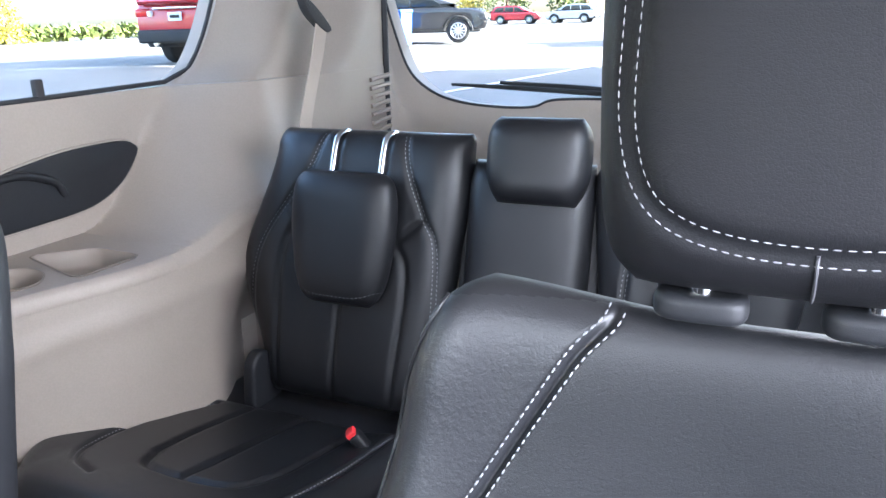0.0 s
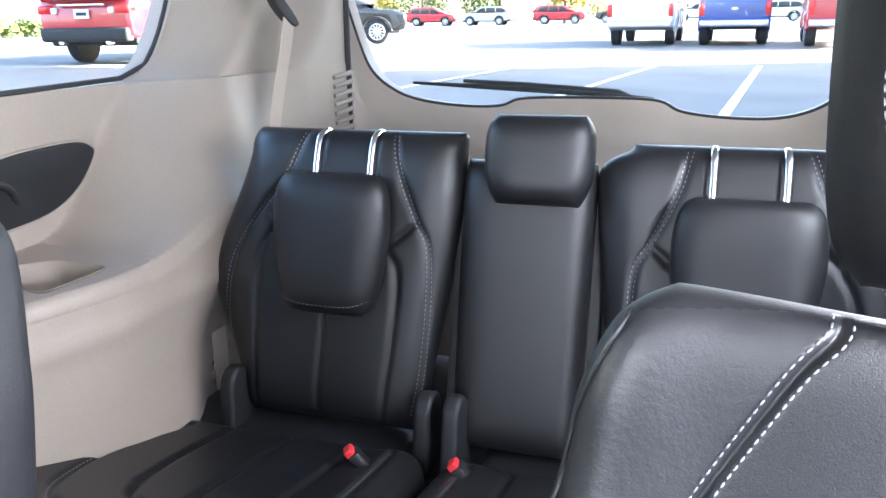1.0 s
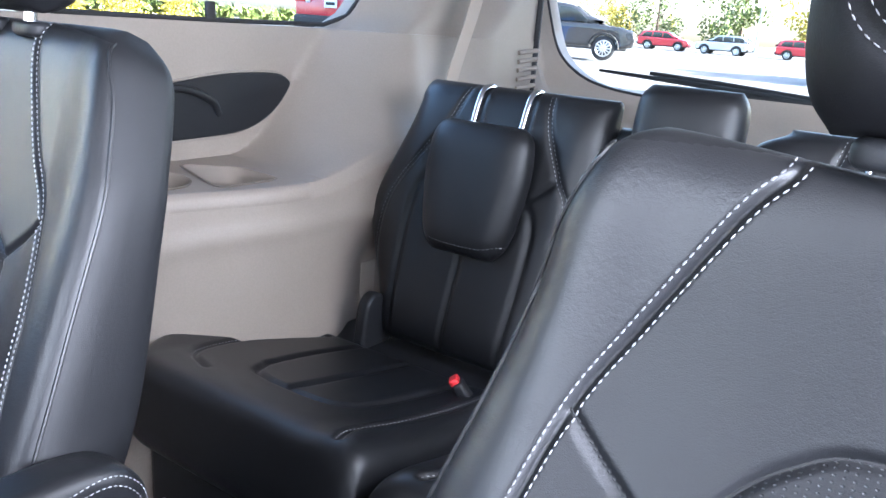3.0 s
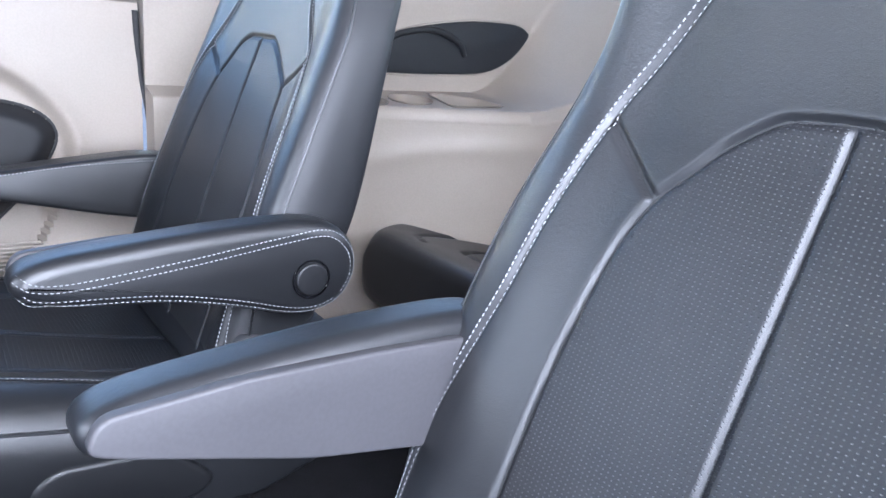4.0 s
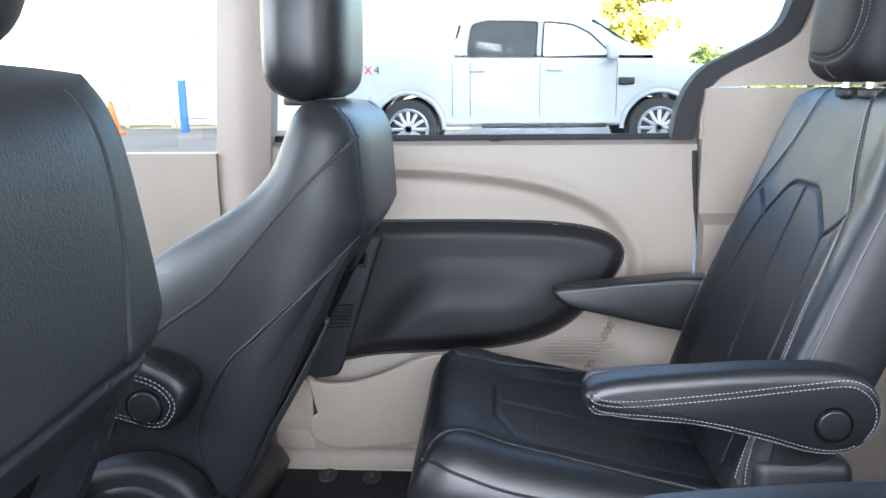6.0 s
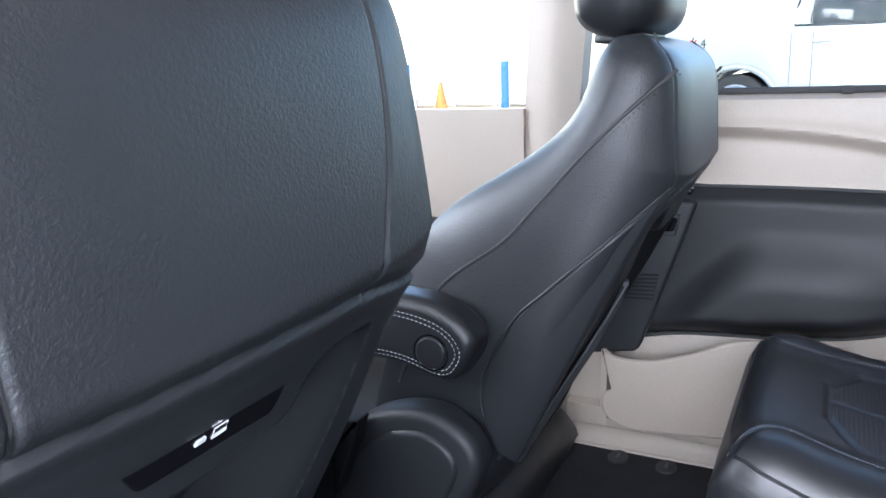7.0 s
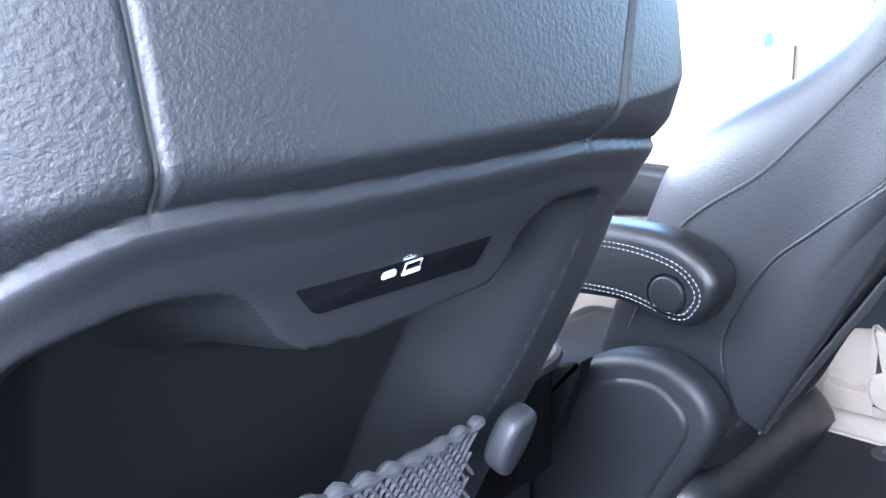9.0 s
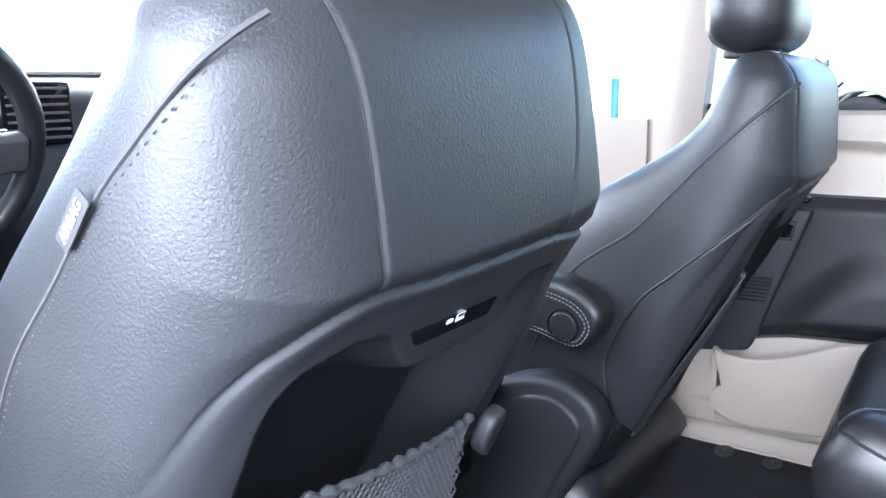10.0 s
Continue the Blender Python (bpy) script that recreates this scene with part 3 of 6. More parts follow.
part("lower_trim", subset(V, Fc, ~((cen[:, 1] > 1.46) & (cen[:, 1] < 1.88) & (cen[:, 2] > 0.533) & (cen[:, 2] < 0.575))), beige, quarter, sharp=55)
part("handle_pocket", plump(pocket_out, 0.016, 0.006, lambda u, v, w: (-0.803 + w, u, v), crown=-0.004), plastic_dark, quarter, "dark oval pocket with moulded grip", sharp=60)
part("pocket_rim", tube([(-0.7925, a, b) for a, b in np.vstack([pocket_out, pocket_out[:1]])], 0.003, 6), beige, quarter)
part("grip_ridge", tube(curve([(-0.790, 1.66, 0.676), (-0.786, 1.70, 0.696), (-0.784, 1.775, 0.706), (-0.786, 1.845, 0.684), (-0.792, 1.868, 0.654)], 8), 0.007, 10), plastic_dark, quarter)
# ledge with two cup holders and a tray let into it
def ledge_z(x, y):
    e = float(ledge_edge(y))
    return 0.560 + 0.015 * (e - 0.014 - x) / (e - 0.014 + 0.795)


cups = [np.array([(cx + r * math.cos(a), cy + r * math.sin(a)) for a in np.linspace(0, 2 * math.pi, 32, endpoint=False)]) for cx, cy, r in ((-0.690, 1.565, 0.043), (-0.695, 1.670, 0.045))]
tray_out = filleted([(-0.765, 1.752), (-0.618, 1.722), (-0.606, 1.850), (-0.70, 1.838)], 0.022, 7)
bm = bmesh.new()
loops = [[(float(ledge_edge(y)) - 0.014, y) for y in np.linspace(1.46, 1.88, 30)] + [(-0.795, y) for y in np.linspace(1.88, 1.46, 12)]] + [list(map(tuple, c)) for c in cups] + [list(map(tuple, tray_out))]
for lp_ in loops:
    vs = [bm.verts.new((x, y, ledge_z(x, y))) for x, y in lp_]
    for a, b in zip(vs, vs[1:] + vs[:1]):
        bm.edges.new((a, b))
bmesh.ops.triangle_fill(bm, use_beauty=True, use_dissolve=False, edges=bm.edges[:])
bmesh.ops.recalc_face_normals(bm, faces=bm.faces[:])
bm.verts.index_update()
part("ledge", ([tuple(v.co) for v in bm.verts], [tuple(v.index for v in f.verts) for f in bm.faces]), beige, quarter, "beige ledge with holders", smooth=False)
bm.free()
part("ledge_lip", slab([[(float(ledge_edge(y)) - d, y, z) for d, z in ((0.0, 0.530), (0.0008, 0.541), (0.003, 0.550), (0.007, 0.5565), (0.0145, 0.560))] for y in np.linspace(1.46, 1.88, 30)], (-0.004, 0, -0.004)), beige, quarter, sharp=60)


def bowl(outline, depth, taper=0.82):
    """An open hollow under an outline of the ledge, with its rolled rim."""
    c = outline.mean(0)
    rings = [(1.04, 0.0025), (1.0, 0.0035), (0.97, 0.001), (0.95, -0.006), (taper, -depth + 0.006), (taper - 0.06, -depth)]
    verts, n = [], len(outline)
    for k, dz in rings:
        verts += [(c[0] + (x - c[0]) * k, c[1] + (y - c[1]) * k, ledge_z(x, y) + dz) for x, y in outline]
    faces = [(i * n + k, i * n + (k + 1) % n, (i + 1) * n + (k + 1) % n, (i + 1) * n + k) for i in range(len(rings) - 1) for k in range(n)]
    return verts, faces + [tuple(range((len(rings) - 1) * n, len(rings) * n))]


# holders and tray take the darkened beige as painted recess shade
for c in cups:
    part("cup_holder", bowl(c, 0.055), beige_shaded, quarter, "round cup holder let into the ledge", sharp=60)
part("tray", bowl(tray_out, 0.030, 0.86), beige_shaded, quarter, "shallow tray let into the ledge", sharp=60)


def strip(name, zs, yl, yr, fx, label, mat=None, n=14, off=(-0.05, 0, 0)):
    G = [[(fx(yl(z) + (yr(z) - yl(z)) * t, z), yl(z) + (yr(z) - yl(z)) * t, z) for t in np.linspace(0, 1, n)] for z in zs]
    return part(name, slab(G, off), mat or beige, quarter, label)


gy = lambda z: float(np.interp(z, gr[:, 1], gr[:, 0])) + 0.002
strip("pillar_upper", np.linspace(0.826, ROOF, 24), gy, lambda z: 1.555 + 0.02 * float(smoothstep(0.90, 0.826, z)), lambda y, z: -0.80 + 0.02 * float(smoothstep(0.9, 1.2, z)) + 0.012 * math.exp(-((y - 1.42) / 0.08) ** 2), "")
strip("pillar_lower", np.linspace(0.724, 0.822, 8), lambda z: 1.172 + 0.03 * float(smoothstep(0.76, 0.822, z)) * 0.3, lambda z: 1.19, lambda y, z: -0.798, "", n=4)
wy = profile([(0.826, 2.165), (0.85, 2.225), (0.90, 2.272), (0.97, 2.315), (1.06, 2.355), (1.20, 2.39)])
strip("rear_pillar_upper", np.linspace(0.8215, ROOF, 24), lambda z: float(wy(z)), lambda z: 2.74,
      lambda y, z: -0.79 + 0.115 * float(smoothstep(-0.01, 0.12, y - float(wy(z)))) + 0.07 * float(smoothstep(0.15, 0.36, y - float(wy(z)))) + 0.02 * (z - 0.82), "", n=40)
p = part("pane", box((-0.835, 1.9, 1.005), (0.004, 0.95, 0.42)), glass, quarter, "clear quarter window glass")
p.visible_shadow = False
part("window_edge", tube([(-0.80, 1.56, 0.826), (-0.80, 1.8, 0.8255), (-0.80, 2.155, 0.829)] + [(-0.797, y, z) for z, y in zip(np.linspace(0.85, 1.15, 10), wy(np.linspace(0.85, 1.15, 10)))], 0.005, 8), rubber, quarter)
part("window_latch", box((-0.803, 1.86, 0.842), (0.014, 0.018, 0.034), 0.004), rubber, quarter)
# vents in the lower rear corner and on the pillar edge
part("vent_backing", slab([[(-0.655, 2.085 - 0.02 * t, 0.285 - 0.12 * t), (-0.648, 2.115, 0.285 - 0.12 * t), (-0.640, 2.145, 0.285 - 0.12 * t)] for t in (0, 0.5, 1)], (-0.01, 0, 0)), rubber, quarter)
for k in range(6):
    part("vent_slat", tube([(-0.652, 2.075 - 0.004 * k, 0.250 - 0.019 * k), (-0.646, 2.10, 0.262 - 0.019 * k), (-0.638, 2.142, 0.272 - 0.019 * k)], 0.005, 6), beige, quarter)
for k in range(7):
    part("edge_slat", tube([(-0.60, 2.66, 0.66 + 0.022 * k), (-0.585, 2.73, 0.668 + 0.022 * k)], 0.006, 6), beige, quarter)
part("belt_guide", plump(rounded([(2.325, 0.985), (2.355, 0.98), (2.41, 0.94), (2.425, 0.92), (2.40, 0.918), (2.345, 0.952)], 5), 0.02, 0.004,
                         lambda u, v, w: (-0.575 + w, u, v)), rubber, quarter, "black belt slot in the pillar")

# third row belt
belt = [(-0.560, 2.392, 0.94), (-0.560, 2.365, 0.87), (-0.559, 2.325, 0.79), (-0.558, 2.298, 0.73), (-0.556, 2.26, 0.62)]
G = [[tuple(np.array(b) + np.array((0.0, t, t * 0.12))) for t in (-0.024, -0.008, 0.008, 0.024)] for b in curve(belt, 8)]
solo("seat_belt", slab(G, (0.0018, 0, 0)), belt_cloth, "beige seat belt hanging from the rear pillar", "seat belt")
G = [[(-0.60 - 0.02 * t, 2.075 + 0.045 * s + 0.02 * t, 0.36 - 0.30 * t) for s in (0, 0.3, 0.6, 1)] for t in np.linspace(0, 1, 8)]
solo("seat_belt", slab(G, (0.0018, 0, 0)), belt_cloth, "lower beige belt strap beside the third-row seat", "seat belt")

# liftgate with rear window
winb = profile([(-0.66, 1.02), (-0.625, 0.90), (-0.585, 0.80), (-0.52, 0.745), (-0.44, 0.718), (-0.33, 0.706), (-0.23, 0.708), (-0.17, 0.727), (0.0, 0.731), (0.15, 0.727),
                (0.21, 0.702), (0.30, 0.690), (0.42, 0.690), (0.50, 0.712), (0.55, 0.75), (0.585, 0.81), (0.625, 0.90), (0.66, 1.02)])
gate = thing("liftgate", (0, 2.85, 0.0), "closed liftgate with beige inner trim", "liftgate", kind="structure")
xs = np.linspace(-0.66, 0.66, 110)
G = []
for t in np.linspace(0, 1, 26):
    row = []
    for x in xs:
        top = float(winb(x))
        z = 0.02 + (top - 0.02) * t
        y = 2.80 + 0.05 * smoothstep(top - 0.10, top, z) + 0.015 * math.exp(-((z - top + 0.13) / 0.05) ** 2)
        row.append((x, float(y), z))
    G.append(row)
part("lower_trim", slab(G, (0, 0.06, 0)), beige, gate)
for sgn in (-1, 1):
    G = [[(sgn * (a + (0.80 - a) * t), 2.85 - 0.10 * t, z) for t in np.linspace(0, 1, 8)] for z in np.linspace(0.02, ROOF, 30)
         for a in [0.66 if z < 1.02 else 0.66 - 0.05 * (z - 1.02)]]
    part("side_trim", slab(G, (0, 0.05, 0)), beige, gate)
edge = [(x, 2.852, float(winb(x)) + 0.002) for x in np.linspace(-0.66, 0.66, 120)]
part("window_edge", tube(edge, 0.004, 6), rubber, gate)
p = part("pane", box((0, 2.915, 0.97), (1.46, 0.004, 0.62)), glass, gate, "clear rear window glass")
p.visible_shadow = False
wip = thing("rear_wiper", (-0.1, 2.95, 0.74), "black rear wiper resting on the glass", "wiper")
part("blade", tube([(-0.50, 2.945, 0.757), (-0.30, 2.95, 0.748), (0.0, 2.95, 0.732), (0.14, 2.95, 0.722)], [0.004, 0.007, 0.007, 0.004], 8), rubber, wip)
part("arm", tube([(-0.36, 2.96, 0.762), (-0.18, 2.965, 0.752), (0.05, 2.965, 0.735), (0.10, 2.965, 0.71)], [0.005, 0.007, 0.009, 0.012], 8), rubber, wip)
solo("gap_seal", tube([(-0.615, 2.75, 0.0), (-0.61, 2.75, 0.6), (-0.605, 2.75, 0.9), (-0.60, 2.75, ROOF)], 0.012, 8), rubber, "black liftgate seal beside the pillar", "seal", kind="structure")

# driver's side: closed panels, with the sliding door slid open
left = thing("left_side", (0.82, 1.9, 0.0), "beige side trim on the driver's side", "side panel", kind="structure")
part("lower_trim", box((0.80, 2.06, 0.40), (0.08, 1.50, 0.82), 0.02), beige, left)
part("pillar", box((0.80, 1.38, 1.0), (0.08, 0.14, 0.42), 0.02), beige, left)
part("rear_pillar", box((0.74, 2.6, 1.0), (0.12, 0.34, 0.42), 0.03), beige, left)
p = part("pane", box((0.83, 1.95, 1.0), (0.004, 1.0, 0.40)), glass, left, "clear quarter window glass")
p.visible_shadow = False
driver_door = thing("driver_door", (0.83, -0.4, 0.0), "beige driver's door panel with window", "door", kind="structure")
part("trim_panel", box((0.82, -0.40, 0.38), (0.06, 1.10, 0.66), 0.02), beige, driver_door)
part("pillar", box((0.82, 0.16, 0.6), (0.06, 0.10, 1.2), 0.02), beige, driver_door)
p = part("pane", box((0.84, -0.42, 0.95), (0.004, 1.0, 0.46)), glass, driver_door)
p.visible_shadow = False

# windscreen and dashboard
front = thing("windscreen", (0, -1.3, 0.7), "windscreen with black lower edge", "windscreen", kind="structure")
p = part("pane", slab([[(x, -1.55 + 0.85 * t, 0.72 + 0.48 * t) for x in np.linspace(-0.8, 0.8, 6)] for t in (0, 0.5, 1)], (0, 0.004, 0.003)), glass, front)
p.visible_shadow = False
solo("firewall", box((0, -1.25, 0.3), (1.64, 0.06, 0.72), 0.02), plastic_dark, "dark panel below the dashboard", "panel", kind="structure")

# ---- second row ----
WORN = leather_worn


def seat_back_detail(x, z):
    """Bolsters at the sides and a gentle hollow between them."""
    return 0.010 * smoothstep(0.13, 0.20, np.abs(x)) - 0.006 * np.exp(-(x / 0.10) ** 2) + 0.006 * np.sin(z * 6)


def captain_chair(cx, side, y0, z0, deg, H, label, roll, head, rest):
    """Second-row chair; side: +1 where the aisle lies towards +x."""
    seat = thing("captain_chair", (cx, 1.0, 0.0), label, "car seat", "second-row chairs")
    # backrest
    crown = None
    if side > 0:
        # upright chair, its bolsters drawn in
        wid = profile([(0.0, 0.205), (0.05, 0.222), (0.14, 0.232), (0.25, 0.238), (0.37, 0.235), (0.46, 0.229), (0.50, 0.221), (0.55, 0.206), (H - 0.025, 0.190), (H, 0.160)])
        st = curve([(0.212, 0.06), (0.203, 0.18), (0.192, 0.25), (0.184, 0.31), (0.177, 0.37), (0.153, 0.436), (0.114, 0.488), (0.087, 0.540), (0.069, 0.585), (0.066, H - 0.002)], 8)
        st2 = mirror_line(curve([(0.216, 0.06), (0.212, 0.18), (0.206, 0.26), (0.200, 0.32), (0.190, 0.375), (0.170, 0.430), (0.143, 0.488), (0.117, 0.540), (0.100, 0.585), (0.096, H - 0.002)], 8))
        ins_r = curve([(0.006, 0.4535), (0.018, 0.451), (0.036, 0.442), (0.060, 0.427), (0.084, 0.410), (0.106, 0.392), (0.112, 0.352), (0.126, 0.29), (0.134, 0.22), (0.138, 0.05)], 6)
        ins_l = curve([(-0.054, 0.4535), (-0.068, 0.450), (-0.086, 0.436), (-0.102, 0.410), (-0.117, 0.386), (-0.130, 0.35), (-0.138, 0.29), (-0.140, 0.22), (-0.140, 0.05)], 6)
        yr = curve([(0.153, 0.434), (0.130, 0.412), (0.106, 0.392)], 6)
        yl = curve([(-0.170, 0.430), (-0.144, 0.408), (-0.117, 0.386)], 6)
        mid = curve([(-0.024, 0.453), (-0.018, 0.35), (-0.006, 0.2), (0.0, 0.05)], 8)
        top = np.array([(-0.054, 0.4535), (0.006, 0.4535)])
        pipe = curve([(0.226, 0.08), (0.230, 0.25), (0.2265, 0.37), (0.221, 0.46), (0.213, 0.50), (0.199, 0.55), (0.178, H - 0.018)], 8)
    else:
        wid = profile([(0.0, 0.21), (0.05, 0.238), (0.14, 0.252), (0.25, 0.258), (0.35, 0.249), (0.432, 0.230), (0.50, 0.212), (H - 0.06, 0.204), (H - 0.025, 0.190), (H - 0.010, 0.176), (H, 0.158)])
        st = curve([(0.230, 0.06), (0.224, 0.18), (0.207, 0.26), (0.198, 0.30), (0.186, 0.375), (0.167, 0.450), (0.145, 0.497), (0.119, 0.545), (0.103, 0.573), (0.089, 0.592), (0.086, H - 0.002)], 8)
        st2 = mirror_line(st)
        ins_r = curve([(0.010, 0.4725), (0.041, 0.4687), (0.059, 0.458), (0.075, 0.4438), (0.094, 0.420), (0.110, 0.399), (0.124, 0.361), (0.133, 0.30), (0.137, 0.25), (0.139, 0.15), (0.140, 0.05)], 6)
        ins_l = mirror_line(ins_r)
        yr = curve([(0.168, 0.449), (0.140, 0.4234), (0.110, 0.399)], 6)
        yl = mirror_line(yr)
        mid = curve([(0.0, 0.470), (0.0, 0.35), (0.0, 0.2), (0.0, 0.05)], 8)
        top = np.array([(-0.010, 0.4725), (0.010, 0.4725)])
        pipe = curve([(0.240, 0.08), (0.247, 0.25), (0.240, 0.35), (0.222, 0.43), (0.207, 0.50), (0.1985, 0.545), (0.178, H - 0.016)], 8)
        crown = lambda x: -0.012 * smoothstep(0.18, 0.02, np.abs(x))
    pad = Pad(H, wid, 0.036, 0.066, p=20.0, q=16.0, detail=seat_back_detail, roll=lambda z: roll * np.clip((z - 0.44) / 0.145, 0, 1.2) ** 1.7,
              seams=[st, st2, ins_r, ins_l, yr, yl, mid, top], depth=0.0045, width=0.0026, crown=crown,
              back_detail=lambda x, z: -(0.034 if side > 0 else 0.0) * smoothstep(0.25, 0.52, z))
    M = tilt(cx, y0, z0, deg)
    insert = np.vstack([ins_r, ins_l[::-1]])
    face = np.vstack([st, st2[::-1]])
    outer_r = np.vstack([st, pipe[::-1]])
    outer_l = np.vstack([st2, mirror_line(pipe)[::-1]])
    body, pf, pi, pr, pl = pad.build(M, 270, 260, [face, insert, outer_r, outer_l])
    back = part("backrest", body, vinyl, seat, "matt black vinyl sides and back", sharp=80)
    part("face_panel", pf, leather, back, "smooth black leather", sharp=80)
    part("insert_panel", pi, leather_perf, back, "perforated leather insert", sharp=80)
    part("bolster", pr, WORN, back, sharp=80)
    part("bolster", pl, WORN, back, sharp=80)
    seam_stitching(pad, st, M, back, d=0.0052 if side > 0 else 0.0045, w=0.0009 if side > 0 else 0.0006, lift=0.0014 if side > 0 else 0.0009)
    seam_stitching(pad, st2, M, back, d=0.0052 if side > 0 else 0.0045, w=0.0009 if side > 0 else 0.0006, lift=0.0014 if side > 0 else 0.0009)
    for line in (ins_r, ins_l, yr, yl, mid, top):
        part("seam", tube(pad.on(spaced(line, 0.006), M, 0.0)[0], 0.0010, 6), rubber, back)
    # piped edge of the side panel
    for s in (1, -1):
        P, _ = pad.on(pipe * np.array([s, 1.0]), M)
        part("piping", tube(P, 0.0016, 6), leather, back)
    # back shell
    part("back_panel", moved(plump(filleted([(-0.20, 0.02), (0.20, 0.02), (0.19, 0.40), (0.15, 0.53), (-0.15, 0.53), (-0.19, 0.40)], 0.04), 0.012, 0.004,
                                   lambda u, v, w: (u, 0.045 + w, v)), M), plastic_dark, seat, "dark plastic rear panel")
    tp = M @ Vector((0, 0.0, H))
    # headrest with two posts and collars
    Mh = tilt(cx, tp.y + head[0], tp.z + head[1], 6)
    hs = curve([(-0.078, 0.195), (-0.082, 0.12), (-0.081, 0.075), (-0.067, 0.043), (-0.030, 0.029), (0.030, 0.029), (0.067, 0.043), (0.081, 0.075), (0.082, 0.12), (0.078, 0.195)], 8)
    hp = Pad(0.20, profile([(0, 0.080), (0.02, 0.094), (0.06, 0.100), (0.14, 0.102), (0.18, 0.096), (0.20, 0.080)]), 0.050, 0.050, p=4.5, q=6.0, seams=[hs], depth=0.004, width=0.005)
    b2 = hp.build(Mh, 60, 60)
    head = part("headrest", b2[0], leather_matte, seat, "black leather headrest with pale stitching", sharp=80)
    seam_stitching(hp, hs, Mh, head)
    part("drop_seam", tube(hp.on(curve([(0.0, 0.028), (0.0, 0.014), (0.0, 0.004)], 6), Mh)[0], 0.0008, 6), thread_dark, head)
    for s in (-1, 1):
        x = cx + side * 0.010 + s * 0.037
        post = part("post", tube([(x, tp.y + rest[0] - 0.002, tp.z + rest[1] + 0.002), (x, tp.y + rest[0] + 0.002, tp.z + rest[1] + 0.06)], 0.006, 12), chrome, seat, "chrome headrest post")
        part("collar", plump(rounded([(0.022, 0), (0.015, 0.011), (-0.015, 0.011), (-0.022, 0), (-0.015, -0.011), (0.015, -0.011)], 5), 0.014, 0.005,
                             lambda u, v, w, x=x: (x + u, tp.y + rest[0] + v, tp.z + rest[1] + w)), plastic_dark, post, "dark plastic collar")
    # cushion
    L = 0.50
    cw = profile([(0, 0.215), (0.03, 0.236), (0.10, 0.245), (0.30, 0.245), (0.45, 0.235), (0.50, 0.22)])
    cs = curve([(0.205, 0.016), (0.178, 0.028), (0.156, 0.046), (0.150, 0.075), (0.162, 0.15), (0.180, 0.25), (0.192, 0.34), (0.198, 0.47)], 8)
    c2 = mirror_line(cs)
    fr = curve([(-0.125, 0.158), (-0.062, 0.118), (-0.05, 0.114), (0.05, 0.114), (0.062, 0.118), (0.125, 0.158), (0.132, 0.25), (0.138, 0.48)], 4)
    fl = curve([(-0.125, 0.158), (-0.132, 0.25), (-0.138, 0.48)], 8)
    m1 = np.array([(0.0, 0.114), (0.0, 0.48)])

    def cdet(x, z):
        return 0.014 * smoothstep(0.12, 0.20, np.abs(x)) + 0.008 * np.exp(-((z - 0.06) / 0.05) ** 2) - 0.012 * smoothstep(0.12, 0.4, z) * np.exp(-(x / 0.12) ** 2)

    cp = Pad(L, cw, 0.065, 0.10, p=9.0, q=14.0, detail=cdet, seams=[cs, c2, fr, fl, m1], depth=0.005, width=0.0035)
    Mc = flat(cx, 0.648, 0.288, 10)
    cbody, cin = cp.build(Mc, 150, 150, [np.vstack([fr, fl[::-1]])])
    cush = part("cushion", cbody, leather, seat, sharp=80)
    part("insert_panel", cin, leather_perf, cush, "perforated leather insert", sharp=80)
    for s in (cs, c2):
        seam_stitching(cp, s, Mc, cush, both=False)
    # piped rim round the top of the cushion
    rim_line = curve([(0.232, 0.46), (0.238, 0.25), (0.236, 0.10), (0.222, 0.035), (0.18, 0.012), (0.0, 0.008), (-0.18, 0.012), (-0.222, 0.035), (-0.236, 0.10), (-0.238, 0.25), (-0.232, 0.46)], 8)
    P, _ = cp.on(spaced(rim_line, 0.006), Mc, 0.0)
    P2 = P - np.array([0, 0, 0.006])
    part("piping", tube(P, 0.0022, 8), leather, cush)
    part("piping", tube(P2, 0.0018, 8), leather, cush)
    # base with recliner shield on the aisle side
    part("base", box((cx, 0.94, 0.11), (0.40, 0.42, 0.18), 0.03), plastic_dark, seat)
    X = cx + side * 0.227
    shield = part("side_shield", plump(filleted([(0.80, 0.17), (0.82, 0.245), (0.86, 0.262), (0.98, 0.255), (1.02, 0.235), (1.05, 0.205), (1.09, 0.235), (1.16, 0.30), (1.20, 0.29),
                                                (1.20, 0.17), (1.10, 0.135), (0.86, 0.14)], 0.02), 0.022, 0.008, lambda u, v, w: (X + side * (w - 0.012), u + 0.04, v)),
                  plastic_dark, seat, "dark moulded recliner shield")
    part("lever", plump(filleted([(0.84, 0.175), (0.845, 0.225), (0.87, 0.243), (0.98, 0.238), (1.04, 0.185), (1.02, 0.165), (0.88, 0.16)], 0.018), 0.018, 0.007,
                        lambda u, v, w: (X + side * (w + 0.004), u + 0.04, v)), leather_soft, shield, "dark lever pocket")
    part("hinge_cover", box((cx + side * 0.20, 1.17, 0.30), (0.07, 0.13, 0.11), 0.02), plastic_dark, seat, "dark plastic hinge cover")
    part("hinge_cover", box((cx - side * 0.20, 1.17, 0.27), (0.06, 0.12, 0.10), 0.02), plastic_dark, seat)
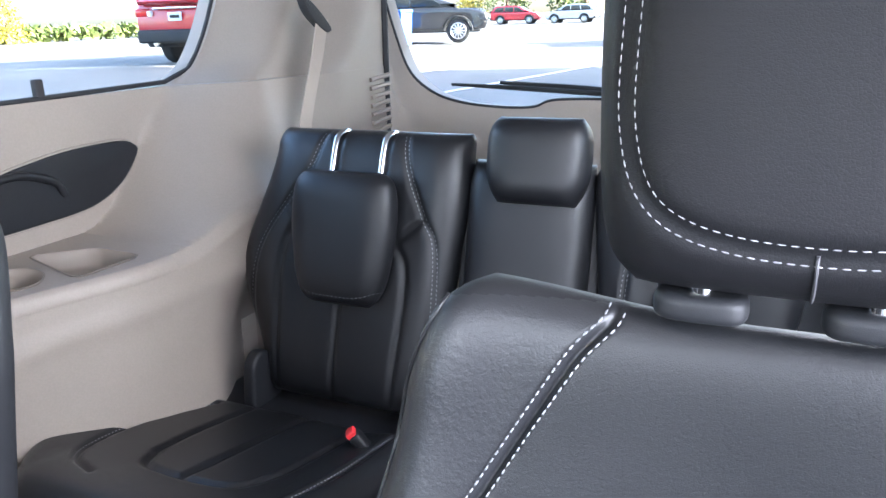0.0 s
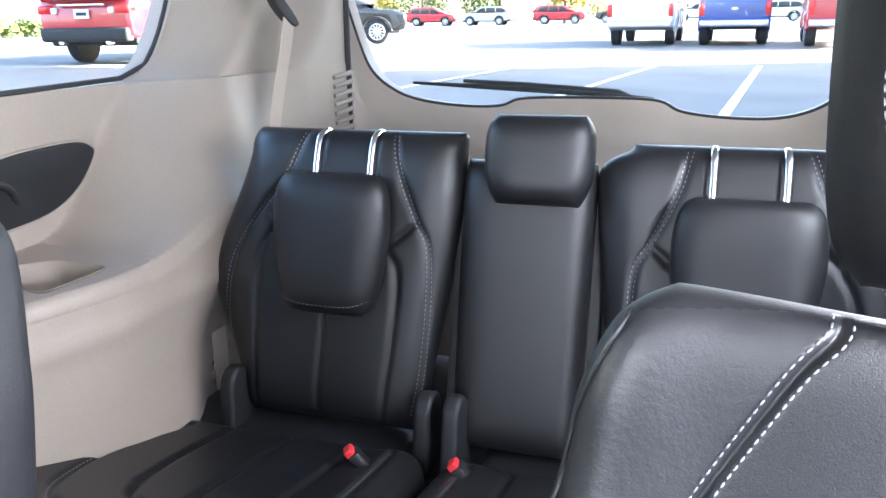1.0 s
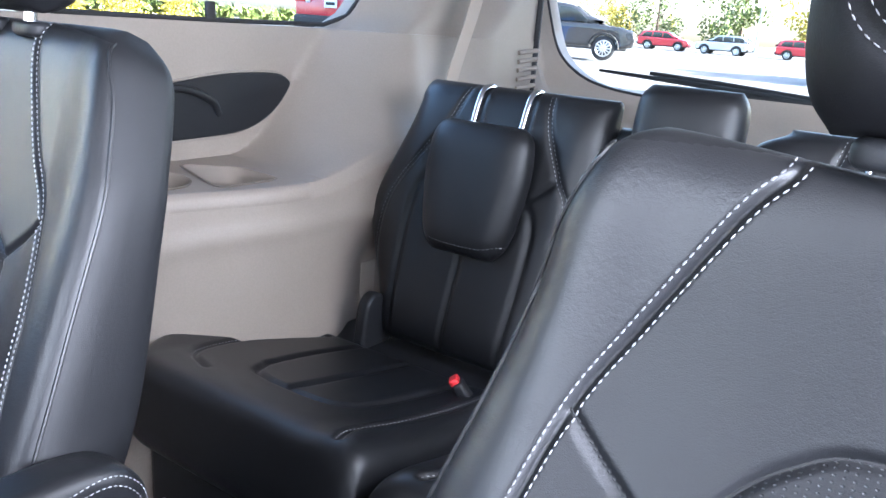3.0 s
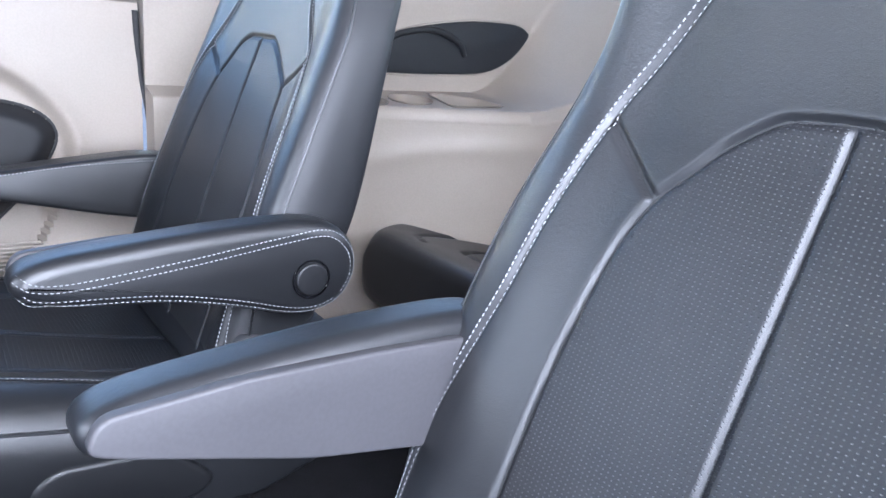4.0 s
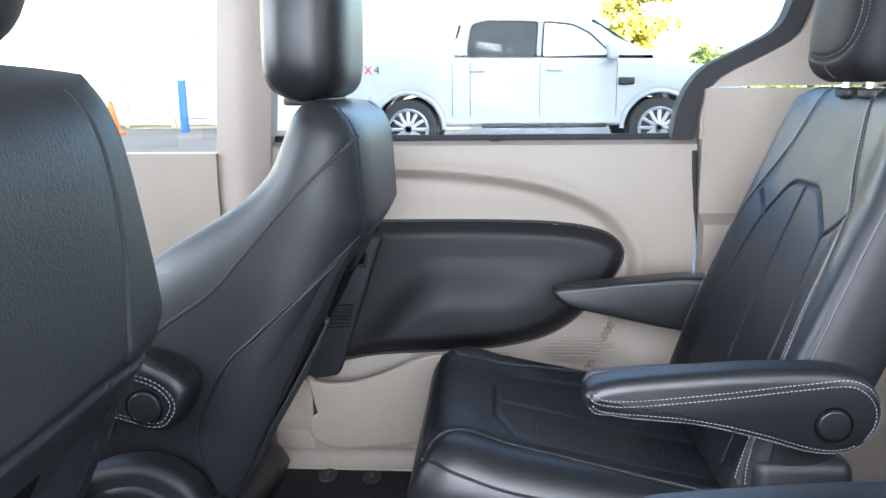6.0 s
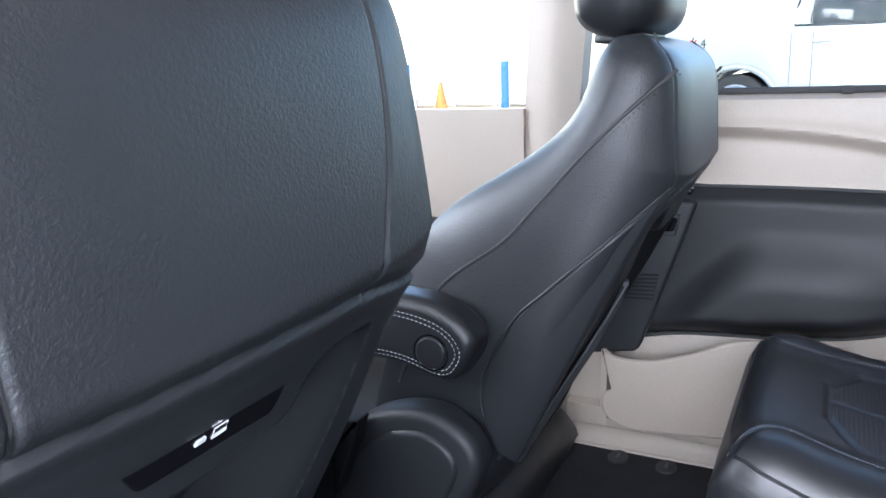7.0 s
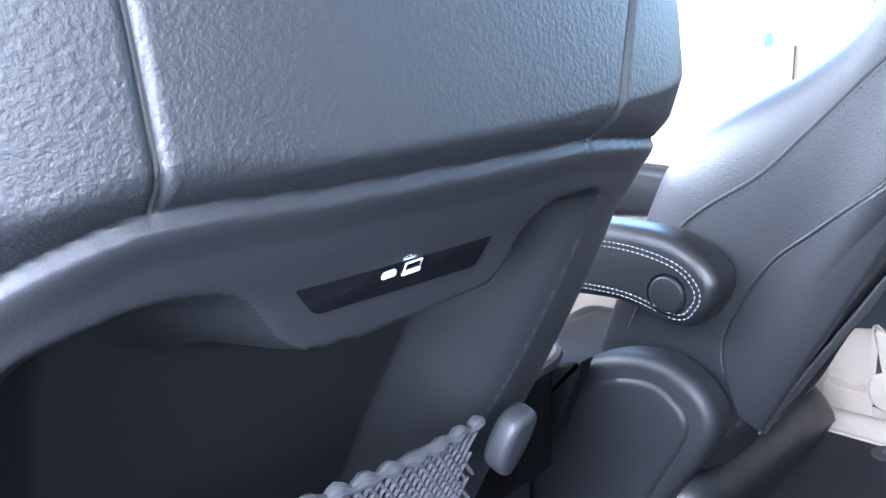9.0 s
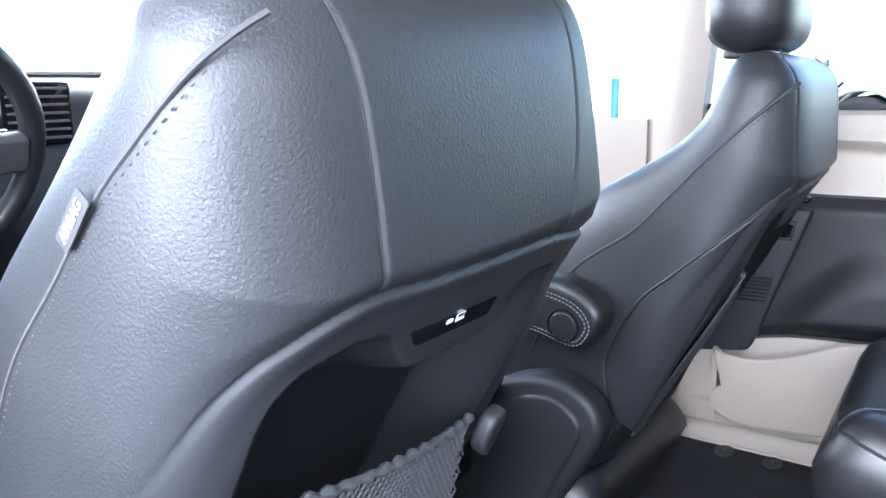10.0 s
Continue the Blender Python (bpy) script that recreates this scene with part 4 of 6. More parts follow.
    # armrests
    arm_out = rounded([(0.838, 0.447), (0.848, 0.428), (0.90, 0.415), (0.98, 0.408), (1.05, 0.393), (1.12, 0.375), (1.17, 0.382), (1.195, 0.415), (1.19, 0.455), (1.15, 0.482), (1.05, 0.484), (0.93, 0.474), (0.86, 0.464)], 6)
    for s, on_aisle in ((side, True), (-side, False)):
        if not on_aisle and side < 0:
            continue
        x0 = cx + s * 0.227
        sx = s
        arm = part("armrest", plump(arm_out if on_aisle else rounded([(0.838, 0.436), (0.87, 0.412), (0.95, 0.393), (1.05, 0.372), (1.14, 0.362), (1.16, 0.40), (1.155, 0.455), (1.10, 0.470), (1.0, 0.463), (0.90, 0.452), (0.85, 0.447)], 6),
                                    0.055, 0.016 if on_aisle else 0.007, lambda u, v, w, x0=x0, sx=sx: (x0 + sx * w, u + 0.04, v + 0.012)), leather, seat, "padded leather armrest with pale double stitching")
        if on_aisle:
            # plain inner face of the armrest
            part("inner_face", plump(filleted([(0.838, 0.441), (0.848, 0.463), (0.94, 0.471), (1.04, 0.472), (1.13, 0.469), (1.13, 0.374), (0.99, 0.397), (0.86, 0.433)], 0.014), 0.012, 0.003,
                                     lambda u, v, w, x0=x0, sx=sx: (x0 - sx * (w - 0.004), u + 0.04, v + 0.012)), plastic_grey, arm, "plain grey inner face")
            xo = x0 + sx * 0.0555
            rows = []
            for line, dd in ((curve([(0.842, 0.452), (0.86, 0.442), (0.90, 0.441), (1.0, 0.452), (1.10, 0.466), (1.155, 0.470), (1.183, 0.450), (1.189, 0.42), (1.175, 0.392)], 8), 0.0035),
                             (curve([(0.846, 0.434), (0.86, 0.425), (0.92, 0.422), (0.98, 0.416), (1.05, 0.401), (1.11, 0.384), (1.145, 0.381), (1.175, 0.392)], 8), 0.003)):
                for k in (dd, -dd):
                    L2 = spaced(offset_line(line, k), 0.006)
                    P = np.stack([np.full(len(L2), xo), L2[:, 0] + 0.04, L2[:, 1] + 0.012], 1)
                    edge = from_line(np.vstack([arm_out, arm_out[:1]]), L2[:, 0], L2[:, 1])
                    P[:, 0] -= sx * (0.016 - np.sqrt(np.clip(0.016 ** 2 - np.clip(0.016 - edge, 0, 0.016) ** 2, 0, 1)))
                    rows.append(stitches(P, np.tile([sx, 0, 0.0], (len(P), 1)), w=0.0006))
            part("stitching", join(*rows), thread, arm, "pale double stitching", smooth=False, kind="stuff")
            circ = [(0.0195 * math.cos(a), 0.0195 * math.sin(a)) for a in np.linspace(0, 2 * math.pi, 28, endpoint=False)]
            part("pivot_button", plump(np.array(circ), 0.006, 0.003, lambda u, v, w, xo=xo, sx=sx: (xo - sx * 0.002 + sx * w, 1.176 + u, 0.430 + v)), leather_soft, arm, "round pivot cover")
            part("pivot_ring", tube([(xo + sx * 0.0005, 1.176 + 0.022 * math.cos(a), 0.430 + 0.022 * math.sin(a)) for a in np.linspace(0, 2 * math.pi, 33)], 0.0012, 6), plastic_gloss, arm)
        else:
            xo = x0 + 0.001 * s
            L2 = curve([(0.845, 0.440), (0.90, 0.447), (1.0, 0.457), (1.15, 0.462)], 8)
            P = np.stack([np.full(len(L2), x0 - s * 0.0005), L2[:, 0] + 0.04, L2[:, 1] + 0.012], 1)
            part("stitching", stitches(spaced(P, 0.006), np.tile([-s, 0, 0.0], (len(spaced(P, 0.006)), 1)), w=0.0006), thread, arm, smooth=False, kind="stuff")
    return seat


captain_chair(-0.398, 1, 1.108, 0.246, 21.0, 0.612, "black leather second-row chair with lowered armrests beside the sliding door", -0.014, (-0.046, 0.016), (-0.040, -0.006))
captain_chair(0.412, -1, 1.115, 0.228, 21.0, 0.606, "black leather second-row chair with lowered armrest at the open door", -0.030, (-0.0417, 0.0205), (-0.0537, 0.0085))

# ---- third row ----


def outer_back(cx, side, parent, dz=0.0, chamfer=0.0, inner=None):
    """Outer third-row backrest; side: -1 where the window lies towards -x."""
    s = side
    H = 0.515
    mid = profile([(0, 0.03 * s), (0.06, 0.03 * s), (0.12, 0.035 * s), (0.22, 0.045 * s), (0.26, 0.045 * s), (0.36, 0.02 * s), (0.455, 0.0), (0.485, 0.5 * chamfer * s), (0.50, chamfer * s), (0.515, chamfer * s)])
    wid = profile([(0, 0.162), (0.05, 0.170), (0.10, 0.183), (0.17, 0.206), (0.25, 0.228), (0.33, 0.222), (0.42, 0.209), (0.465, 0.205), (0.485, 0.203 - 0.5 * chamfer), (0.505, 0.197 - chamfer), (0.515, 0.188 - chamfer)])
    if inner:
        # straight inner side against the middle backrest
        m0, w0 = mid, wid
        edge = profile([(0, inner - 0.050), (0.06, inner - 0.046), (0.25, inner - 0.018), (0.40, inner), (0.475, inner), (0.505, inner - 2 * chamfer), (0.515, inner - 2 * chamfer - 0.006)])
        mid = lambda z: s * ((s * m0(z) + w0(z)) - edge(z)) / 2
        wid = lambda z: ((s * m0(z) + w0(z)) + edge(z)) / 2
    so = curve([(s * 0.205, 0.09), (s * 0.222, 0.16), (s * 0.206, 0.28), (s * 0.150, 0.372), (s * 0.105, 0.44), (s * 0.080, 0.51)], 8)
    si = curve([(-s * 0.140, 0.03), (-s * 0.151, 0.105), (-s * 0.158, 0.22), (-s * 0.155, 0.318), (-s * 0.135, 0.36), (-s * 0.100, 0.44), (-s * 0.084, 0.51)], 8)
    io = curve([(s * 0.157, 0.02), (s * 0.157, 0.10), (s * 0.153, 0.27), (s * 0.130, 0.335), (s * 0.10, 0.37)], 8)
    ii = curve([(-s * 0.085, 0.02), (-s * 0.089, 0.05), (-s * 0.104, 0.251), (-s * 0.081, 0.315), (-s * 0.06, 0.36)], 8)
    yo = np.array([(s * 0.150, 0.374), (s * 0.128, 0.345)])
    yi = np.array([(-s * 0.135, 0.36), (-s * 0.081, 0.315)])
    cm = np.array([(s * 0.036, 0.016), (s * 0.026, 0.22)])
    tops = [np.array([(s * 0.045, 0.44), (s * 0.045, 0.512)]), np.array([(-s * 0.055, 0.44), (-s * 0.055, 0.512)])]
    pad = Pad(H, wid, 0.045, 0.05, mid=mid, p=4.5, q=10.0, seams=[so, si, io, ii, yo, yi, cm] + tops, depth=0.006, width=0.0055,
              detail=lambda x, z: 0.010 * smoothstep(0.10, 0.18, np.abs(x)) + 0.004)
    M = tilt(cx, 2.035, 0.235 + dz, 14)
    ins = np.vstack([io, ii[::-1]])
    body, pi = pad.build(M, 110, 110, [ins])
    back = part("backrest", body, leather, parent, sharp=80)
    part("insert_panel", pi, leather_soft, back, "plain leather insert", sharp=80)
    for line in (so, si):
        seam_stitching(pad, line, M, back, length=0.005, gap=0.003, w=0.0007, d=0.004)
    # headrest folded forwards over the backrest
    hx = cx + 0.0
    hb = M @ Vector((0, -0.085, 0.20))
    Mh = tilt(hx, hb.y, hb.z, 12)
    hp = Pad(0.235, profile([(0, 0.060), (0.02, 0.078), (0.06, 0.092), (0.14, 0.103), (0.20, 0.100), (0.225, 0.090), (0.235, 0.075)]), 0.036, 0.036, p=4.5, q=7.0)
    head = part("headrest", hp.build(Mh, 50, 50)[0], leather_soft, parent, "black leather headrest folded forwards", sharp=80)
    e = [(0.085 * math.cos(a) * (0.9 if a else 1), 0.018 + 0.012 * math.cos(a) ** 4) for a in np.linspace(math.pi, 0, 20)]
    part("stitching", stitches(*hp.on(spaced(np.array(e), 0.005), Mh), length=0.005, gap=0.003, w=0.0006), thread, head, smooth=False, kind="stuff")
    for k in (-0.049, 0.051):
        x = cx - 0.001 + k - s * 0.002
        post = part("post", tube(curve([(x, 2.165, 0.700 + dz), (x, 2.150, 0.730 + dz), (x, 2.122, 0.733 + dz), (x, 2.100, 0.715 + dz), (x, 2.065, 0.63 + dz)], 8), 0.0058, 12), chrome, parent, "chrome headrest post")
        part("collar", plump(filleted([(-0.011, -0.014), (0.011, -0.014), (0.011, 0.014), (-0.011, 0.014)], 0.004), 0.016, 0.004,
                             lambda u, v, w, x=x: (x + u, 2.152 + v, 0.716 + dz + w)), plastic_gloss, post)
    return back


def third_cushion(x0, x1, parent, panels, outer):
    cx, hw = (x0 + x1) / 2, (x1 - x0) / 2
    L = 0.47
    far = profile([(0, hw - 0.13), (0.04, hw - 0.085), (0.10, hw - 0.035), (0.16, hw), (0.30, hw), (0.42, hw * 0.93), (0.47, hw * 0.88)])
    near = profile([(0, hw - 0.02), (0.03, hw), (0.40, hw), (0.47, hw - 0.02)])
    w = lambda z: (far(z) + near(z)) / 2
    shift = lambda z: outer * (far(z) - near(z)) / 2
    seams, marks = [], []
    for pc in panels:
        u = pc - cx
        seams += [curve([(u - 0.105, 0.19), (u - 0.065, 0.135), (u + 0.065, 0.135), (u + 0.105, 0.19), (u + 0.115, 0.30), (u + 0.115, 0.46)], 8),
                  curve([(u - 0.105, 0.19), (u - 0.115, 0.30), (u - 0.115, 0.46)], 8), np.array([(u + 0.0, 0.135), (u + 0.0, 0.46)])]
    o = outer * (hw - 0.145)
    marks.append(curve([(o - outer * 0.06, 0.072), (o, 0.10), (o + outer * 0.035, 0.16), (o + outer * 0.045, 0.28), (o + outer * 0.015, 0.43)], 8))
    marks.append(curve([(-outer * (hw - 0.06), 0.03), (-outer * (hw - 0.07), 0.08), (-outer * (hw - 0.055), 0.25), (-outer * (hw - 0.06), 0.44)], 8))
    so = marks
    pad = Pad(L, w, 0.050, 0.080, mid=shift, p=14, q=26, seams=seams + so, depth=0.008, width=0.0055,
              detail=lambda x, z: 0.006 * np.exp(-((z - 0.05) / 0.07) ** 2) + 0.010 * smoothstep(hw - 0.12, hw - 0.04, np.abs(x)))
    M = flat(cx, 1.495, 0.298, 12)
    c = part("cushion", pad.build(M, 150, 110)[0], leather, parent, sharp=80)
    for line in so:
        seam_stitching(pad, line, M, c, both=False, length=0.005, gap=0.003, w=0.0008)
    P, _ = pad.on(spaced(curve([(-outer * (hw - 0.015), 0.006), (0, 0.004), (outer * (hw - 0.16), 0.006)], 10), 0.01), M, 0.0)
    part("piping", tube(P - np.array([0, 0, 0.035]), 0.0022, 6), leather_soft, c)
    part("base", box((cx, 1.85, 0.125), (2 * hw - 0.12, 0.56, 0.22), 0.02), plastic_dark, parent)
    return c


def buckle(x, y, z, rz, parent_label):
    b = thing("belt_buckle", (x, y, z - 0.03), parent_label, "seat belt buckle", "third-row buckles")
    M = pose(x, y, z, 35, 0, rz)
    part("housing", moved(box((0, 0, 0), (0.03, 0.020, 0.075), 0.006), M), plastic_dark, b)
    part("release", moved(box((0, -0.002, 0.040), (0.022, 0.016, 0.012), 0.003), M), red_plastic, b, "red release button")
    return b


bench_r = thing("single_rear_seat", (-0.335, 1.9, 0.0), "black leather single third-row seat with folded headrest", "car seat", "third-row seats")
outer_back(-0.31, -1, bench_r, 0.010, inner=0.203)
third_cushion(-0.68, -0.115, bench_r, [-0.36], -1)
for x in (-0.515, -0.150):
    part("hinge_cover", plump(filleted([(1.95, 0.20), (1.965, 0.325), (1.99, 0.345), (2.03, 0.33), (2.05, 0.20)], 0.015), 0.028, 0.008,
                              lambda u, v, w, x=x: (x + w, u, v)), plastic_dark, bench_r, "dark plastic hinge cover")
part("pull_strap", tube(curve([(-0.50, 1.515, 0.13), (-0.502, 1.505, 0.08), (-0.50, 1.50, 0.045), (-0.488, 1.505, 0.08), (-0.484, 1.515, 0.13)], 8), 0.004, 6, 0.5), white_mark, bench_r, "pale webbing pull loop")
bench_l = thing("double_rear_seat", (0.25, 1.9, 0.0), "black leather third-row double seat with raised centre headrest", "car seat", "third-row seats")
outer_back(0.333, 1, bench_l, 0.0, 0.022, 0.220)
third_cushion(-0.105, 0.66, bench_l, [0.02, 0.36], 1)
cp = Pad(0.482, profile([(0, 0.098), (0.05, 0.106), (0.4, 0.110), (0.482, 0.106)]), 0.045, 0.045, p=6, q=12, detail=lambda x, z: 0.004 + 0 * x)
part("center_backrest", cp.build(tilt(0.002, 2.035, 0.235, 14), 50, 70)[0], leather_soft, bench_l, "plain leather middle backrest", sharp=80)
for x in (-0.106, 0.112):
    part("gap_cover", moved(box((0, 0.02, 0.21), (0.03, 0.05, 0.42), 0.005), tilt(x, 2.035, 0.235, 14)), rubber, bench_l)
hp = Pad(0.142, profile([(0, 0.066), (0.02, 0.077), (0.05, 0.086), (0.10, 0.087), (0.125, 0.082), (0.142, 0.070)]), 0.042, 0.042, p=4.5, q=5)
part("center_headrest", hp.build(tilt(0.022, 2.092, 0.643, 12), 60, 60)[0], leather_soft, bench_l, "black leather centre headrest", sharp=80)
for x in (-0.025, 0.057):
    part("post", tube([(x, 2.11, 0.62), (x, 2.125, 0.70)], 0.006, 10), chrome, bench_l)
part("hinge_cover", plump(filleted([(1.93, 0.20), (1.955, 0.335), (1.985, 0.355), (2.02, 0.33), (2.03, 0.20)], 0.015), 0.028, 0.008,
                          lambda u, v, w: (-0.098 + w, u, v)), plastic_dark, bench_l, "dark plastic hinge cover")
buckle(-0.195, 1.875, 0.265, -60, "dark buckle with red button between the third-row seats")
buckle(-0.035, 1.90, 0.25, -80, "dark buckle with red button on the double seat")

# ---- front seats ----
def front_seat(cx, y0, z0, deg, label, driver, yaw=0.0, lean=0.0, size=1.0):
    """Front seat; its pad faces the rear, so that the seams of the rear side can be drawn on it."""
    s = 1 if driver else -1           # outboard side
    seat = thing("front_seat", (cx, y0 - 0.1, 0.0), label, "car seat", "front seats")
    H = 0.645 if driver else 0.635
    M = pose(cx, y0, z0, 0, 0, yaw) @ pose(0, 0, 0, 0, lean, 0) @ tilt(0, 0, 0, deg) @ pose(0, 0, 0, 0, 0, 180) @ Matrix.Scale(size, 4)    # local x points to -x of the van
    wid = profile([(0, 0.175), (0.06, 0.195), (0.20, 0.205), (0.36, 0.203), (0.45, 0.199), (0.53, 0.194), (0.595, 0.184), (0.62, 0.171), (0.635, 0.155)])
    off = None
    if driver:
        # the aisle side stands straighter, with a squarer shoulder
        wo = wid
        wi = profile([(0, 0.175), (0.06, 0.195), (0.20, 0.205), (0.36, 0.220), (0.45, 0.226), (0.53, 0.223), (0.595, 0.214), (0.625, 0.203), (0.645, 0.186)])
        wid = lambda z: (wo(z) + wi(z)) / 2
        off = lambda z: (wi(z) - wo(z)) / 2
    border = curve([(-0.208, 0.28), (-0.200, 0.36), (-0.192, 0.402), (-0.181, 0.442), (-0.169, 0.466), (-0.156, 0.480), (-0.134, 0.494), (-0.103, 0.502), (-0.049, 0.498), (0.034, 0.493), (0.097, 0.490), (0.155, 0.479), (0.21, 0.462)], 8)
    turn = 0.04 if driver else 0.0     # its rear face turns a little to the aisle
    seam_o = curve([(-0.102, 0.502), (-0.099, 0.533), (-0.097, 0.565), (-0.099, 0.60), (-0.108, 0.642)], 8)
    seam_i = curve([(0.146, 0.480), (0.150, 0.52), (0.152, 0.57), (0.146, 0.642)], 8)
    if driver:
        seam_o = curve([(-0.106, 0.502), (-0.105, 0.53), (-0.1045, 0.56), (-0.106, 0.60), (-0.112, 0.642)], 8)
        seam_i = curve([(0.095, 0.489), (0.100, 0.505), (0.111, 0.53), (0.124, 0.556), (0.134, 0.588), (0.1395, 0.625), (0.141, 0.642)], 8)
    if not driver:
        border = np.vstack([border[:-16], curve([(0.110, 0.488), (0.150, 0.474), (0.172, 0.44), (0.184, 0.36), (0.188, 0.10)], 8)])
    shell = np.vstack([border, [(0.188, -0.1), (-0.3, -0.1), (-0.3, 0.28)]]) if not driver else np.vstack([border, [(0.3, 0.45), (0.3, -0.1), (-0.3, -0.1), (-0.3, 0.28)]])
    if not driver:
        border, seam_o, seam_i, shell = [mirror_line(k) for k in (border, seam_o, seam_i, shell)]
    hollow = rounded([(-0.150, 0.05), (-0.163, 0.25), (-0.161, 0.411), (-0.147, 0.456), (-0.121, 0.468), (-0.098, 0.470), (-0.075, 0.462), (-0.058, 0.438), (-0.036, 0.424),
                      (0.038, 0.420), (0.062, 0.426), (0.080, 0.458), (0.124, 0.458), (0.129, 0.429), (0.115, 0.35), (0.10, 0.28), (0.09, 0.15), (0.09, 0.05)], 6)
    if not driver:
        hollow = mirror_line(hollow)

    def rear(x, z):
        d = from_line(border, x, z)
        sh = inside(shell, x, z)
        v = np.where(sh, 0.0018 * smoothstep(0, 0.002, d) - 0.004 * smoothstep(0.004, 0.02, d) - 0.006 * smoothstep(0.015, 0.05, d), 0.006 * smoothstep(0, 0.016, d))
        v = v + turn * (np.clip(x, -0.2, 0.2) + 0.10) * smoothstep(0.66, 0.50, z)
        e = from_line(np.vstack([hollow, hollow[:1]]), x, z)
        v = v - np.where(inside(hollow, x, z), 0.055 * smoothstep(-0.004, 0.030 + 0.016 * smoothstep(0.04, 0.10, np.abs(x)), e), 0)
        v = v - 0.05 * smoothstep(0.46, 0.0, z)
        # the pillow grows thinner towards its top
        v = v - 0.45 * np.clip(z - 0.51, 0, 0.14)
        return v

    def fore(x, z):
        return 0.15 * smoothstep(0.64 if driver else 0.55, 0.30, z) * (0.35 + 0.65 * smoothstep(0.06, 0.16, np.abs(x)))

    pad = Pad(H, wid, 0.088, 0.078 if driver else 0.055, p=5.5, q=26.0 if driver else 30.0, mid=off, detail=rear, back_detail=fore, seams=[border, seam_o, seam_i], depth=0.0030, width=0.0017)
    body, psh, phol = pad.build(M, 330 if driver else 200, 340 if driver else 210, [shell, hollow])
    back = part("backrest", body, leather_front, seat, sharp=80)
    shell_part = part("back_shell", psh, plastic_dark, seat, "dark plastic rear shell with moulded hollow", sharp=80)
    # the shell's plastic continues here; the blacker colour stands in for shade
    part("hollow_panel", phol, plastic_black, shell_part, "moulded hollow for the map pocket, its shade painted in black", sharp=80)
    # the shell wraps round on to the side face
    wrap = curve([(0.082, 0.495), (0.055, 0.438), (0.008, 0.344), (-0.018, 0.286), (-0.028, 0.198), (-0.006, 0.150), (0.022, 0.115)], 8)
    wrap = np.vstack([wrap, [(0.050, 0.11), (0.060, 0.25), (0.068, 0.36), (0.078, 0.45), (0.086, 0.495)]])
    if not driver:
        def side_at(u, v, w):
            t = 0.092 if u > 0 else pad.tb + 0.03
            return -(float(wid(v)) * max(0.02, 1 - (u / t) ** 2) ** (1 / 5.5) - 0.010 + w), -u, v

        wrap_at = [(u, v) for u, v in wrap]
        part("side_wrap", moved(plump(wrap, 0.014, 0.005, side_at), M), plastic_dark, shell_part, "dark plastic side of the shell")
        part("wrap_edge", moved(tube([side_at(u, v, 0.013) for u, v in wrap_at[:40]], 0.0018, 8), M), plastic_dark, shell_part)
    for line in (seam_o, seam_i):
        P, _ = pad.on(line, M, 0.0002)
        part("seam", tube(P, 0.0011, 6), rubber, back)
    # stitched seam along the outer and inner cheeks
    lead = profile([(0.12, 0.14), (0.265, 0.128), (0.368, 0.066), (0.42, 0.044), (0.50, 0.013), (0.56, -0.014), (0.615, -0.042)])
    if driver:
        lead = profile([(0.12, 0.15), (0.25, 0.125), (0.38, 0.096), (0.469, 0.053), (0.53, 0.024), (0.565, 0.004), (0.604, -0.016), (0.64, -0.033)])
    for k in (1, -1):
        P, Q = [], []
        for z in np.linspace(0.12, H - (0.06 if driver and k > 0 else 0.012 if driver else 0.02), 90):
            for dd, store in ((0.0, P), (-0.006, Q)):
                d = float(lead(z)) + dd
                t = pad.tb + float(fore(np.array(0.18), np.array(z))) if d > 0 else pad.tf + 0.01
                xi = max(0.0, 1 - (d / t) ** 2) ** (1 / 5.5)
                store.append(tuple(M @ Vector((float(pad.mid(np.array(z))) + k * float(wid(z)) * xi, d, z))))
        part("cheek_seam", tube(P, 0.0017 if driver else 0.0023, 6), rubber, back)
        out = np.array(M.to_3x3() @ Vector((k, 0.0, 0)))
        part("stitching", stitches(np.array(Q), np.tile(out, (len(Q), 1)), length=0.0034, gap=0.004, w=0.0007), rubber, back, smooth=False, kind="stuff")
    # headrest
    tp = M @ Vector((0, 0.0, H))
    Mh = tilt(tp.x, tp.y - (0.032 if driver else 0.064), tp.z + 0.016 - (0.0 if driver else 0.010), 2)
    hp = Pad(0.20, profile([(0, 0.085), (0.02, 0.108), (0.06, 0.122), (0.14, 0.124), (0.18, 0.115), (0.20, 0.095)]), 0.062, 0.066, p=4.5, q=7,
             seams=[np.array([(-0.085, 0.0), (-0.088, 0.2)]), np.array([(0.085, 0.0), (0.088, 0.2)])], depth=0.003, width=0.004)
    head = part("headrest", hp.build(Mh, 50, 50)[0], leather, seat, "black leather headrest on chrome posts", sharp=80)
    part("underside", plump(filleted([(-0.075, -0.035), (0.075, -0.035), (0.075, 0.035), (-0.075, 0.035)], 0.02), 0.012, 0.004,
                            lambda u, v, w: (tp.x + u, tp.y - (0.03 if driver else 0.062) + v, tp.z + (0.010 if driver else 0.0) + w)), plastic_dark, head)
    for k in (-0.06, 0.06):
        part("post", tube([(tp.x + k, tp.y - (0.032 if driver else 0.060), tp.z - 0.03), (tp.x + k, tp.y - (0.029 if driver else 0.058), tp.z + 0.05)], 0.006, 12), chrome, seat, "chrome headrest post")
